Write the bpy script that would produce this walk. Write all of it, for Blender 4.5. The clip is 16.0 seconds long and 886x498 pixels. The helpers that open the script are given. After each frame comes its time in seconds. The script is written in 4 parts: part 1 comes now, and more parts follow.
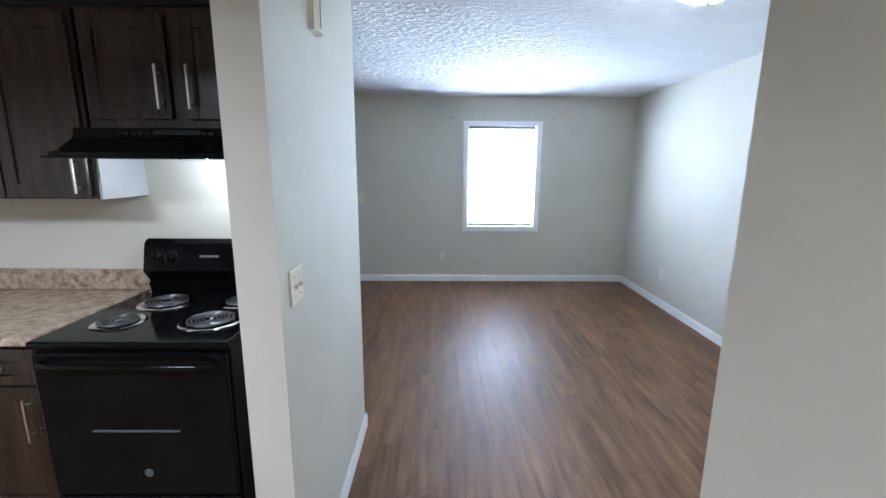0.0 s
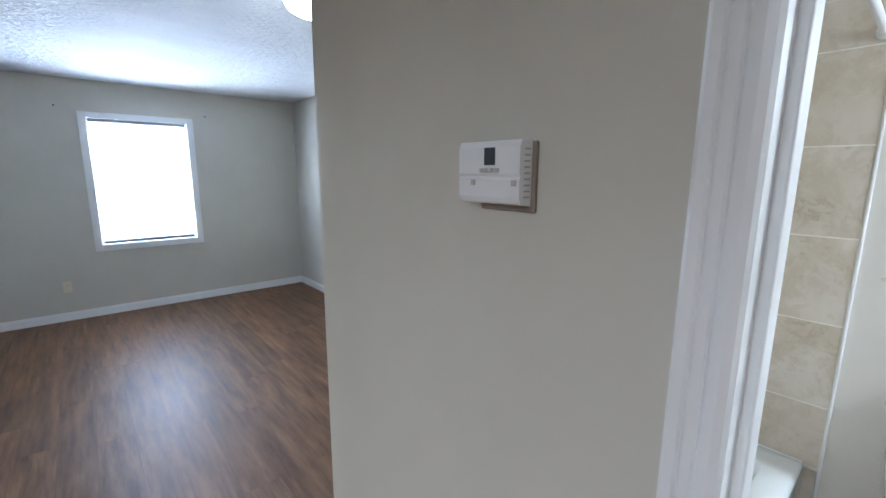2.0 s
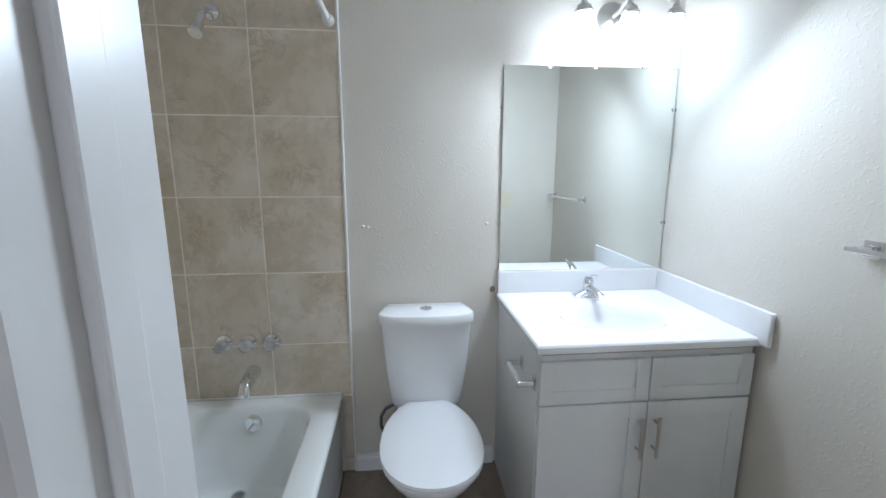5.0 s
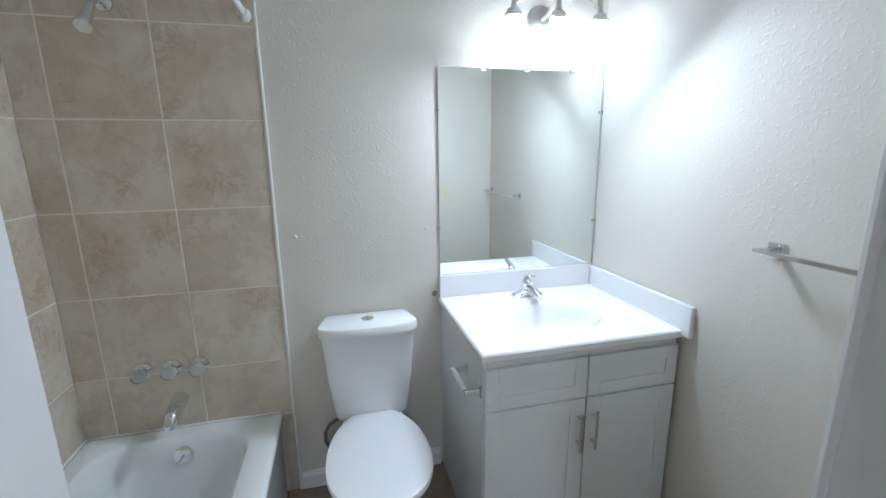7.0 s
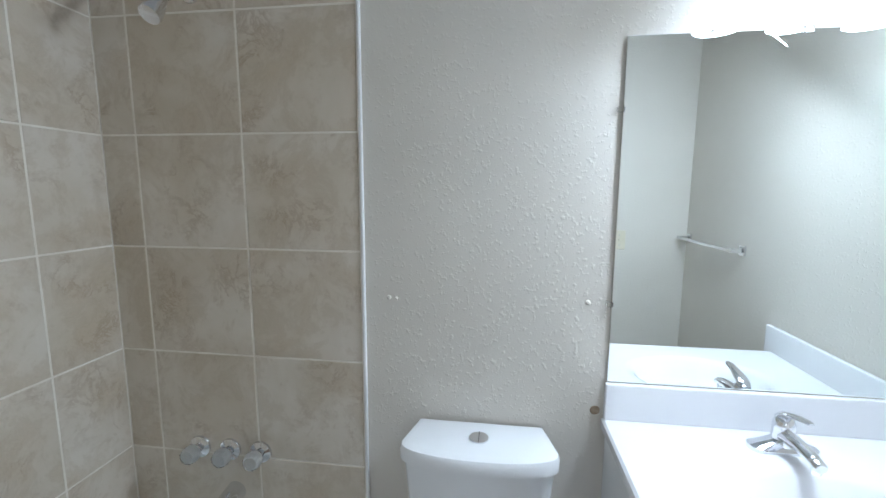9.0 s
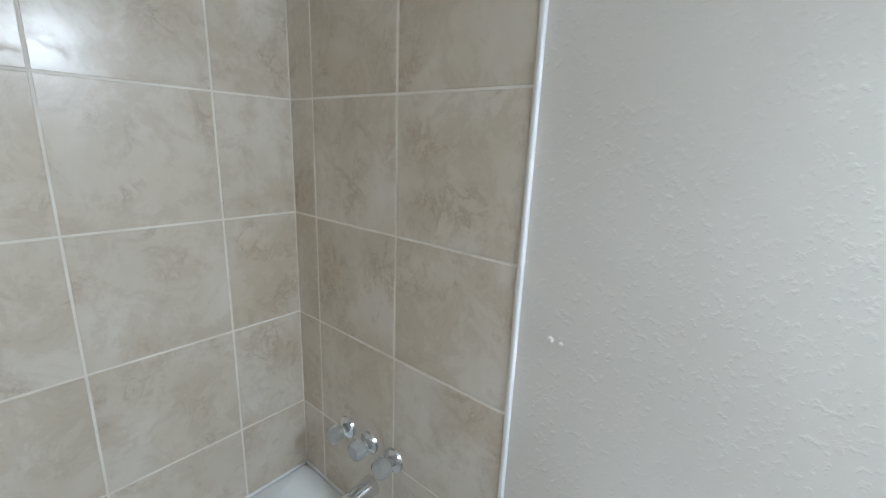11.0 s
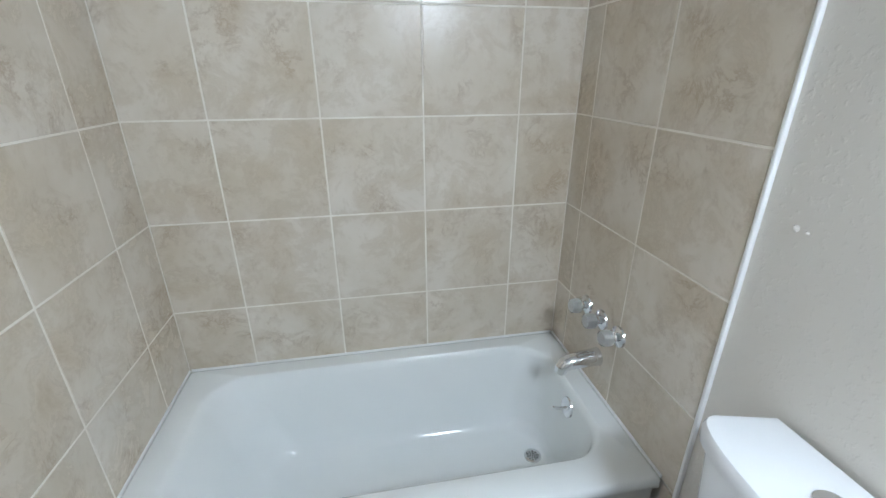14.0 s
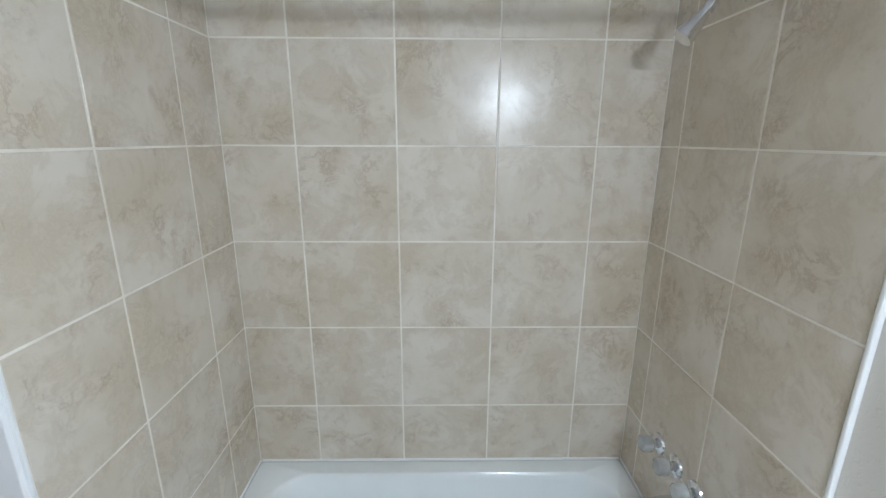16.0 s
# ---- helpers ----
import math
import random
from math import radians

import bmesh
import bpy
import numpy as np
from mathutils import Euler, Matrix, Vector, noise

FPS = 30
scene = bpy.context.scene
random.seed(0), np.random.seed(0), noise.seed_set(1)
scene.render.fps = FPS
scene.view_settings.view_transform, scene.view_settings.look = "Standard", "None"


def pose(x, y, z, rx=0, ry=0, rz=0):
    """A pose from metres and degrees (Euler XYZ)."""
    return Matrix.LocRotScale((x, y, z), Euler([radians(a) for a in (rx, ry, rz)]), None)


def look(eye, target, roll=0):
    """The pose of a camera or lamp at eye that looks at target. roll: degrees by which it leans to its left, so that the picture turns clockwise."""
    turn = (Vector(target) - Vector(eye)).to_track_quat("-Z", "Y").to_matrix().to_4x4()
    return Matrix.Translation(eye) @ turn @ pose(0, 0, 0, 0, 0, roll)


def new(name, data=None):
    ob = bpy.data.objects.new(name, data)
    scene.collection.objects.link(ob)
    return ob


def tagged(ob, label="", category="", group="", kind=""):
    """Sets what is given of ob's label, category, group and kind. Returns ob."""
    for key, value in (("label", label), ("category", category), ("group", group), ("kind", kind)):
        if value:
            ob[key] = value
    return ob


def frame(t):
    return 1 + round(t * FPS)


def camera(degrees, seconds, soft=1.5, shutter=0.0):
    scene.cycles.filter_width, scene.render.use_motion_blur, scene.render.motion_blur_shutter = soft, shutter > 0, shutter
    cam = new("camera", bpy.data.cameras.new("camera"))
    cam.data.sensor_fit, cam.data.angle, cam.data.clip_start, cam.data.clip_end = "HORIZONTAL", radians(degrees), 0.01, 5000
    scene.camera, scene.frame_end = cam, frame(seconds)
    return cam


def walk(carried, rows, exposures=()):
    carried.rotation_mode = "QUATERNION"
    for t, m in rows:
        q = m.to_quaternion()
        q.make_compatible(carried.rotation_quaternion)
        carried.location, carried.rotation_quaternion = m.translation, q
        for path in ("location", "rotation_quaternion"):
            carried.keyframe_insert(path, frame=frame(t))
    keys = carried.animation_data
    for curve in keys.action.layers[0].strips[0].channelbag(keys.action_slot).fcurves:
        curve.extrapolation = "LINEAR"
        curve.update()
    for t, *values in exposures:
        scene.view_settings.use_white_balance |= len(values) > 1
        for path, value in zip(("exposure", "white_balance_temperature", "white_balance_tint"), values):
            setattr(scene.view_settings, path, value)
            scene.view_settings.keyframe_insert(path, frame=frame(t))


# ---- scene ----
cam = camera(92.8, 16.0)
# time, eye, target, roll
PATH = [
    (0, (0.222, 0.617, 1.591), (0.235, 2.579, 1.202), 0.3),
    (0.5, (0.292, 0.618, 1.568), (0.678, 2.544, 1.192), 0.4),
    (1, (0.36, 0.599, 1.567), (1.091, 2.423, 1.198), 0.4),
    (1.5, (0.398, 0.567, 1.563), (1.423, 2.247, 1.202), 0.5),
    (2, (0.432, 0.538, 1.567), (1.718, 2.027, 1.209), 0.3),
    (2.5, (0.483, 0.527, 1.567), (1.997, 1.787, 1.218), 0.4),
    (3, (0.533, 0.504, 1.556), (2.239, 1.494, 1.227), -0.2),
    (3.5, (0.572, 0.474, 1.554), (2.416, 1.177, 1.227), -0.2),
    (4, (0.599, 0.469, 1.538), (2.53, 0.877, 1.212), -0.3),
    (4.5, (0.641, 0.465, 1.49), (2.611, 0.562, 1.157), -0.0),
    (5, (0.678, 0.443, 1.456), (2.634, 0.252, 1.082), 0.1),
    (5.2, (0.669, 0.408, 1.457), (2.613, 0.174, 1.053), -0.4),
    (7.3, (0.76, 0.436, 1.532), (2.655, -0.044, 1.108), -0.5),
    (7.5, (0.804, 0.411, 1.53), (2.714, -0.034, 1.137), -0.4),
    (8, (0.939, 0.321, 1.513), (2.902, 0.086, 1.216), -0.5),
    (8.5, (1.128, 0.279, 1.521), (3.107, 0.289, 1.228), -0.1),
    (9, (1.391, 0.303, 1.508), (3.355, 0.567, 1.237), 0.3),
    (9.2, (1.487, 0.329, 1.524), (3.434, 0.676, 1.229), 0.5),
    (11.3, (1.835, 0.287, 1.569), (3.177, 1.677, 1.054), 1.8),
    (11.5, (1.834, 0.234, 1.571), (3.062, 1.723, 1.045), 1.2),
    (12, (1.845, 0.137, 1.552), (2.805, 1.809, 1.021), 0.4),
    (12.5, (1.818, 0.084, 1.549), (2.576, 1.845, 0.978), 0.4),
    (13, (1.8, 0.051, 1.52), (2.357, 1.867, 0.895), 0.1),
    (13.5, (1.79, 0.042, 1.486), (2.209, 1.864, 0.777), 0.1),
    (14, (1.775, 0.015, 1.467), (2.112, 1.832, 0.703), -0.1),
    (14.5, (1.755, -0.009, 1.529), (2.019, 1.805, 0.73), -0.3),
    (15, (1.732, 0.003, 1.609), (1.961, 1.82, 0.806), -0.1),
    (15.5, (1.754, 0.032, 1.665), (1.916, 1.911, 0.999), 0.1),
    (16, (1.782, 0.026, 1.689), (1.807, 1.962, 1.187), 0.2),
]
walk(cam, [(t, look(eye, target, roll)) for t, eye, target, roll in PATH],
     [(0, 1.35, 5600, 10), (1.0, 1.25, 5600, 10), (2.0, 1.05, 5600, 10), (2.8, 0.70, 5600, 10), (3.5, 0.28, 5600, 10), (5.0, 0.33, 5650, 11), (9.0, 0.30, 5600, 10), (11.5, 0.57, 5700, 10), (14.0, 0.62, 5700, 10), (16.0, 0.56, 5700, 10)])

# ---- light ----
world = bpy.data.worlds.new("sky")
scene.world = world
world.use_nodes = True
_nt = world.node_tree
_sky = _nt.nodes.new("ShaderNodeTexSky")
_sky.sky_type = "NISHITA"
_sky.sun_disc = False
_sky.sun_elevation, _sky.sun_rotation = radians(40), radians(200)
_nt.links.new(_sky.outputs[0], _nt.nodes["Background"].inputs[0])
_nt.nodes["Background"].inputs[1].default_value = 0.12


def lamp(name, kind, m, watts, colour, size=0.1, size_y=None):
    data = bpy.data.lights.new(name, kind)
    data.energy, data.color = watts, colour
    if kind == "AREA":
        data.size = size
        if size_y:
            data.shape, data.size_y = "RECTANGLE", size_y
    elif kind == "SUN":
        data.angle = radians(size)
    else:
        data.shadow_soft_size = size
    ob = new(name, data)
    ob.matrix_world = m
    return ob


lamp("sun", "SUN", look((0, 0, 5), (0.8, 3.0, 1.5)), 2.0, (1.0, 0.95, 0.88), 0.5)
lamp("window_daylight", "AREA", look((1.04, 6.50, 1.435), (1.04, 0, 1.435)), 60, (0.74, 0.85, 1.0), 0.86, 1.26)
kitchen_lamp = lamp("kitchen_ceiling_lamp", "AREA", look((-1.6, 0.4, 2.40), (-1.6, 0.4, 0)), 33, (0.94, 0.97, 1.0), 0.5, 0.5)
kitchen_lamp.data.spread = radians(158)
lamp("hood_bulb", "POINT", pose(-0.85, 2.62, 1.575), 3.0, (0.92, 0.97, 1.0), 0.03)

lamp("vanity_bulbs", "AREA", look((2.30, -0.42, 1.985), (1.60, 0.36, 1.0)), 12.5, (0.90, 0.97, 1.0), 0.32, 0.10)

# ---- materials ----


def material(name, colour, rough=0.5, metal=0.0, colour2=None, scale=6.0, detail=4.0, bump=0.0, bump_scale=60.0, stretch=(1, 1, 1), spread=(0.35, 0.65), vary=0.0, rough_var=0.0, coat=0.0, bump_dist=0.002):
    """A principled material: two mixed colours by noise, fine relief, and a shift from piece to piece."""
    m = bpy.data.materials.new(name)
    m.use_nodes = True
    nt = m.node_tree
    n, l = nt.nodes, nt.links
    p = n["Principled BSDF"]
    p.inputs["Base Color"].default_value = (*colour, 1)
    p.inputs["Roughness"].default_value, p.inputs["Metallic"].default_value = rough, metal
    p.inputs["Coat Weight"].default_value = coat
    tc = n.new("ShaderNodeTexCoord")
    mp = n.new("ShaderNodeMapping")
    mp.inputs["Scale"].default_value = stretch
    l.new(tc.outputs["Object"], mp.inputs[0])
    vec = mp.outputs[0]
    info = n.new("ShaderNodeObjectInfo")
    if vary:
        sh = n.new("ShaderNodeVectorMath")
        sh.operation = "MULTIPLY_ADD"
        l.new(info.outputs["Random"], sh.inputs[0])
        sh.inputs[1].default_value = (37, 23, 11)
        l.new(vec, sh.inputs[2])
        vec = sh.outputs[0]
    if colour2:
        nz = n.new("ShaderNodeTexNoise")
        nz.inputs["Scale"].default_value, nz.inputs["Detail"].default_value = scale, detail
        nz.inputs["Roughness"].default_value = 0.65
        l.new(vec, nz.inputs["Vector"])
        rg = n.new("ShaderNodeMapRange")
        rg.inputs[1].default_value, rg.inputs[2].default_value = spread
        l.new(nz.outputs["Fac"], rg.inputs[0])
        mx = n.new("ShaderNodeMix")
        mx.data_type = "RGBA"
        mx.inputs[6].default_value, mx.inputs[7].default_value = (*colour, 1), (*colour2, 1)
        l.new(rg.outputs[0], mx.inputs[0])
        out = mx.outputs[2]
        if vary:
            hs = n.new("ShaderNodeHueSaturation")
            mr = n.new("ShaderNodeMapRange")
            mr.inputs[3].default_value, mr.inputs[4].default_value = 1 - vary, 1 + vary
            l.new(info.outputs["Random"], mr.inputs[0])
            l.new(mr.outputs[0], hs.inputs["Value"])
            l.new(out, hs.inputs["Color"])
            out = hs.outputs[0]
        l.new(out, p.inputs["Base Color"])
        if rough_var:
            rr = n.new("ShaderNodeMapRange")
            rr.inputs[3].default_value, rr.inputs[4].default_value = rough - rough_var, rough + rough_var
            l.new(nz.outputs["Fac"], rr.inputs[0])
            l.new(rr.outputs[0], p.inputs["Roughness"])
    if bump:
        bz = n.new("ShaderNodeTexNoise")
        bz.inputs["Scale"].default_value, bz.inputs["Detail"].default_value = bump_scale, 3
        l.new(vec, bz.inputs["Vector"])
        bp = n.new("ShaderNodeBump")
        bp.inputs["Strength"].default_value, bp.inputs["Distance"].default_value = bump, bump_dist
        l.new(bz.outputs["Fac"], bp.inputs["Height"])
        l.new(bp.outputs[0], p.inputs["Normal"])
    return m


def splatter(name, colour, colour2, scale, strength, rough, low=0.52, high=0.62, stretch=(1, 1, 1), dist=0.004):
    """Painted plaster with raised splats of texture."""
    m = material(name, colour, rough, 0, colour2, 1.6, 3, stretch=stretch)
    n, l = m.node_tree.nodes, m.node_tree.links
    tc = n["Texture Coordinate"]
    a = n.new("ShaderNodeTexNoise")
    a.inputs["Scale"].default_value, a.inputs["Detail"].default_value = scale, 2.5
    l.new(n["Mapping"].outputs[0], a.inputs["Vector"])
    r = n.new("ShaderNodeMapRange")
    r.inputs[1].default_value, r.inputs[2].default_value = low, high
    l.new(a.outputs["Fac"], r.inputs[0])
    f = n.new("ShaderNodeTexNoise")
    f.inputs["Scale"].default_value, f.inputs["Detail"].default_value = 190, 2
    l.new(tc.outputs["Object"], f.inputs["Vector"])
    ad = n.new("ShaderNodeMath")
    ad.operation = "MULTIPLY_ADD"
    ad.inputs[1].default_value = 0.25
    l.new(f.outputs["Fac"], ad.inputs[0])
    l.new(r.outputs[0], ad.inputs[2])
    b = n.new("ShaderNodeBump")
    b.inputs["Strength"].default_value, b.inputs["Distance"].default_value = strength, dist
    l.new(ad.outputs[0], b.inputs["Height"])
    l.new(b.outputs[0], n["Principled BSDF"].inputs["Normal"])
    return m


def stone_tile(name):
    """Glazed stone-look ceramic: soft beige clouds, brown patches and fine broken veins, another cut on each tile."""
    m = bpy.data.materials.new(name)
    m.use_nodes = True
    n, l = m.node_tree.nodes, m.node_tree.links
    p = n["Principled BSDF"]
    tc, info = n.new("ShaderNodeTexCoord"), n.new("ShaderNodeObjectInfo")
    shift = n.new("ShaderNodeVectorMath")
    shift.operation = "MULTIPLY_ADD"
    shift.inputs[1].default_value = (37, 23, 11)
    l.new(info.outputs["Random"], shift.inputs[0])
    l.new(tc.outputs["Object"], shift.inputs[2])

    def cloud(scale, detail, distortion, low, high, rough=0.6):
        z = n.new("ShaderNodeTexNoise")
        z.inputs["Scale"].default_value, z.inputs["Detail"].default_value = scale, detail
        z.inputs["Roughness"].default_value, z.inputs["Distortion"].default_value = rough, distortion
        l.new(shift.outputs[0], z.inputs["Vector"])
        g = n.new("ShaderNodeMapRange")
        g.inputs[1].default_value, g.inputs[2].default_value = low, high
        l.new(z.outputs["Fac"], g.inputs[0])
        return z.outputs["Fac"], g.outputs[0]

    def math_node(op, a, b):
        k = n.new("ShaderNodeMath")
        k.operation = op
        for socket, value in zip(k.inputs, (a, b)):
            if isinstance(value, float):
                socket.default_value = value
            else:
                l.new(value, socket)
        return k.outputs[0]

    def mix(fac, a, b):
        k = n.new("ShaderNodeMix")
        k.data_type = "RGBA"
        l.new(fac, k.inputs[0])
        for socket, value in ((k.inputs[6], a), (k.inputs[7], b)):
            if isinstance(value, tuple):
                socket.default_value = (*value, 1)
            else:
                l.new(value, socket)
        return k.outputs[2]

    _, broad = cloud(3.0, 5, 0.3, 0.36, 0.66)
    _, patch = cloud(7.5, 12, 0.5, 0.48, 0.68, 0.74)
    vein_raw, _ = cloud(11.0, 12, 0.5, 0.0, 1.0, 0.72)
    ridge = math_node("ABSOLUTE", math_node("SUBTRACT", vein_raw, 0.5), 0.0)
    thin = n.new("ShaderNodeMapRange")
    thin.inputs[1].default_value, thin.inputs[2].default_value = 0.05, 0.0
    l.new(ridge, thin.inputs[0])
    _, where = cloud(6.0, 5, 0.5, 0.50, 0.64)
    vein = math_node("MULTIPLY", thin.outputs[0], where)
    base = mix(broad, (0.74, 0.675, 0.585), (0.62, 0.54, 0.425))
    base = mix(math_node("MULTIPLY", patch, 0.62), base, (0.42, 0.325, 0.21))
    base = mix(math_node("MULTIPLY", vein, 0.42), base, (0.34, 0.235, 0.145))
    l.new(base, p.inputs["Base Color"])
    rough = n.new("ShaderNodeMapRange")
    rough.inputs[3].default_value, rough.inputs[4].default_value = 0.23, 0.33
    l.new(patch, rough.inputs[0])
    l.new(rough.outputs[0], p.inputs["Roughness"])
    b = n.new("ShaderNodeBump")
    b.inputs["Strength"].default_value, b.inputs["Distance"].default_value = 0.12, 0.002
    l.new(math_node("SUBTRACT", vein_raw, vein), b.inputs["Height"])
    l.new(b.outputs[0], p.inputs["Normal"])
    return m


def glow(name, colour, strength):
    m = material(name, colour, 0.4)
    p = m.node_tree.nodes["Principled BSDF"]
    p.inputs["Emission Color"].default_value, p.inputs["Emission Strength"].default_value = (*colour, 1), strength
    return m


def clear(name, colour, rough=0.05):
    m = material(name, colour, rough)
    p = m.node_tree.nodes["Principled BSDF"]
    p.inputs["Transmission Weight"].default_value, p.inputs["IOR"].default_value = 1.0, 1.45
    return m


PAINT = material("greige_wall_paint", (0.60, 0.57, 0.492), 0.78, 0, (0.63, 0.60, 0.522), 2.0, 3, 0.12, 140)
BATH_PAINT = splatter("textured_bath_paint", (0.69, 0.65, 0.585), (0.72, 0.68, 0.615), 85, 0.20, 0.55, 0.55, 0.72, dist=0.003)
CEILING = splatter("stippled_ceiling_white", (0.74, 0.74, 0.75), (0.80, 0.80, 0.80), 24, 0.5, 0.85, 0.44, 0.64, (1, 1.9, 1), 0.016)
TRIM = material("white_trim_paint", (0.84, 0.84, 0.83), 0.32, 0, (0.87, 0.87, 0.86), 4, 3, 0.1, 50)
DOOR = material("white_door_paint", (0.76, 0.77, 0.79), 0.42, 0, (0.80, 0.81, 0.82), 2.5, 3, 0.1, 90)
WOOD = material("brown_plank_vinyl", (0.076, 0.034, 0.015), 0.50, 0, (0.27, 0.146, 0.074), 3.6, 7, 0.16, 60, (5.0, 0.5, 1), (0.30, 0.70), 0.12, 0.10)
WOOD.node_tree.nodes["Principled BSDF"].inputs["Specular IOR Level"].default_value = 0.36
SUBFLOOR = material("dark_joint_underlay", (0.03, 0.016, 0.01), 0.8)
BATH_FLOOR = material("brown_stone_vinyl", (0.20, 0.155, 0.115), 0.45, 0, (0.30, 0.245, 0.19), 7, 5, 0.1, 40)
TILE = stone_tile("beige_ceramic_tile")
GROUT = material("cream_grout", (0.88, 0.84, 0.76), 0.85, 0, (0.78, 0.72, 0.63), 9, 3, 0.2, 120)
ENAMEL = material("white_tub_enamel", (0.86, 0.885, 0.88), 0.10, 0, (0.88, 0.90, 0.895), 2, 2, 0.02, 10)
PORCELAIN = material("white_porcelain", (0.84, 0.85, 0.87), 0.07, 0, (0.86, 0.87, 0.88), 2, 2)
SEAT = material("white_seat_plastic", (0.82, 0.83, 0.85), 0.18, 0, (0.84, 0.85, 0.86), 2, 2)
MARBLE = material("white_cultured_marble", (0.84, 0.84, 0.86), 0.10, 0, (0.87, 0.87, 0.88), 3, 3)
CABINET_WHITE = material("white_cabinet_paint", (0.74, 0.75, 0.75), 0.35, 0, (0.78, 0.785, 0.78), 3, 4, 0.06, 70)
CHROME = material("chrome", (0.80, 0.81, 0.83), 0.08, 1.0)
NICKEL = material("brushed_nickel", (0.62, 0.60, 0.57), 0.28, 1.0)
SILVER = material("mirror_silver", (0.86, 0.90, 0.89), 0.01, 1.0)
ESPRESSO = material("espresso_cabinet_wood", (0.012, 0.0075, 0.006), 0.24, 0, (0.042, 0.026, 0.019), 3.0, 5, 0.06, 80, (6, 6, 0.6), (0.3, 0.75), 0.04)
LAMINATE_SIDE = material("grey_cabinet_side", (0.46, 0.46, 0.48), 0.4, 0, (0.52, 0.52, 0.53), 5, 3)
BLACK = material("black_enamel", (0.003, 0.003, 0.0035), 0.10, 0, (0.005, 0.005, 0.0055), 6, 3)
BLACK_DULL = material("black_metal", (0.004, 0.004, 0.0045), 0.30, 0, (0.007, 0.007, 0.0075), 8, 3)
COIL = material("burner_coil_metal", (0.10, 0.10, 0.105), 0.34, 0.7, (0.16, 0.16, 0.165), 20, 3)
GRANITE = material("speckled_laminate_counter", (0.47, 0.37, 0.27), 0.30, 0, (0.13, 0.08, 0.05), 26, 8, 0.0, 10, (1, 1, 1), (0.42, 0.66))
IVORY = material("ivory_switch_plastic", (0.72, 0.66, 0.52), 0.35, 0, (0.75, 0.69, 0.55), 12, 2)
PLASTIC = material("white_plastic", (0.80, 0.80, 0.80), 0.35, 0, (0.83, 0.83, 0.83), 12, 2)
GREY_PLASTIC = material("grey_plastic", (0.50, 0.49, 0.46), 0.45)
# blind rails: grey darkened to hold the shade of their backlit side
RAIL = material("grey_rail_painted_shade", (0.16, 0.17, 0.18), 0.5)
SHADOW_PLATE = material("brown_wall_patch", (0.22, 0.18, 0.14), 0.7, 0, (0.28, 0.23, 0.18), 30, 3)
BRAID = material("grey_braided_hose", (0.22, 0.22, 0.23), 0.35, 0.6, (0.10, 0.10, 0.11), 140, 2, 0.4, 300)
LCD = material("dark_display", (0.05, 0.065, 0.07), 0.15)
PRINT = material("pale_print", (0.085, 0.088, 0.09), 0.45)
DARK = material("dark_gap", (0.02, 0.018, 0.016), 0.8)
WOOD_RAW = material("raw_particle_board", (0.42, 0.34, 0.25), 0.8, 0, (0.28, 0.21, 0.14), 60, 4)
GLASS = clear("window_glass", (0.95, 0.97, 0.97), 0.0)
ACRYLIC = clear("clear_acrylic", (0.95, 0.95, 0.93), 0.12)
BLIND = material("white_blind_slat", (0.85, 0.86, 0.88), 0.4)
BLIND.node_tree.nodes["Principled BSDF"].inputs["Transmission Weight"].default_value = 0.20
BLIND.node_tree.nodes["Principled BSDF"].inputs["Roughness"].default_value = 0.6
SHADE = glow("lit_frosted_glass", (0.90, 0.97, 1.0), 9.0)
DOME = glow("lit_ceiling_dome", (0.92, 0.97, 1.0), 17.0)
OUTSIDE = material("pale_outside_siding", (0.7, 0.7, 0.68), 0.8, 0, (0.6, 0.6, 0.58), 1.0)

BLACK.node_tree.nodes["Principled BSDF"].inputs["Specular IOR Level"].default_value = 0.14
BLACK_DULL.node_tree.nodes["Principled BSDF"].inputs["Specular IOR Level"].default_value = 0.2

# ---- mesh helpers ----


def empty(name, at=(0, 0, 0), label="", category="", group="", kind=""):
    ob = new(name)
    ob.location = at
    ob.empty_display_size = 0.05
    return tagged(ob, label, category, group, kind)


def part(name, bm, mat, parent=None, label="", smooth=False, category="", group="", kind=""):
    """Links a bmesh, in world coordinates, as one mesh object under a thing."""
    me = bpy.data.meshes.new(name)
    bmesh.ops.recalc_face_normals(bm, faces=bm.faces)
    if smooth:
        for f in bm.faces:
            f.smooth = True
        for e in bm.edges:
            if len(e.link_faces) == 2 and e.calc_face_angle(0) > 0.7:
                e.smooth = False
    bm.to_mesh(me)
    bm.free()
    me.materials.append(mat)
    ob = new(name, me)
    if parent:
        ob.parent = parent
        ob.matrix_parent_inverse = world_of(parent).inverted()
    return tagged(ob, label, category, group, kind)


def world_of(ob):
    m = ob.matrix_basis.copy()
    if ob.parent:
        m = world_of(ob.parent) @ ob.matrix_parent_inverse @ m
    return m


def box(x0, x1, y0, y1, z0, z1, bevel=0.0, seg=2, bm=None):
    out = bm or bmesh.new()
    r = bmesh.ops.create_cube(out, size=1)
    v = r["verts"]
    for a in v:
        a.co = Vector(((x0 + x1) / 2 + a.co.x * (x1 - x0), (y0 + y1) / 2 + a.co.y * (y1 - y0), (z0 + z1) / 2 + a.co.z * (z1 - z0)))
    if bevel:
        edges = list({e for a in v for e in a.link_edges})
        bmesh.ops.bevel(out, geom=edges, offset=bevel, segments=seg, affect="EDGES", profile=0.5)
    return out


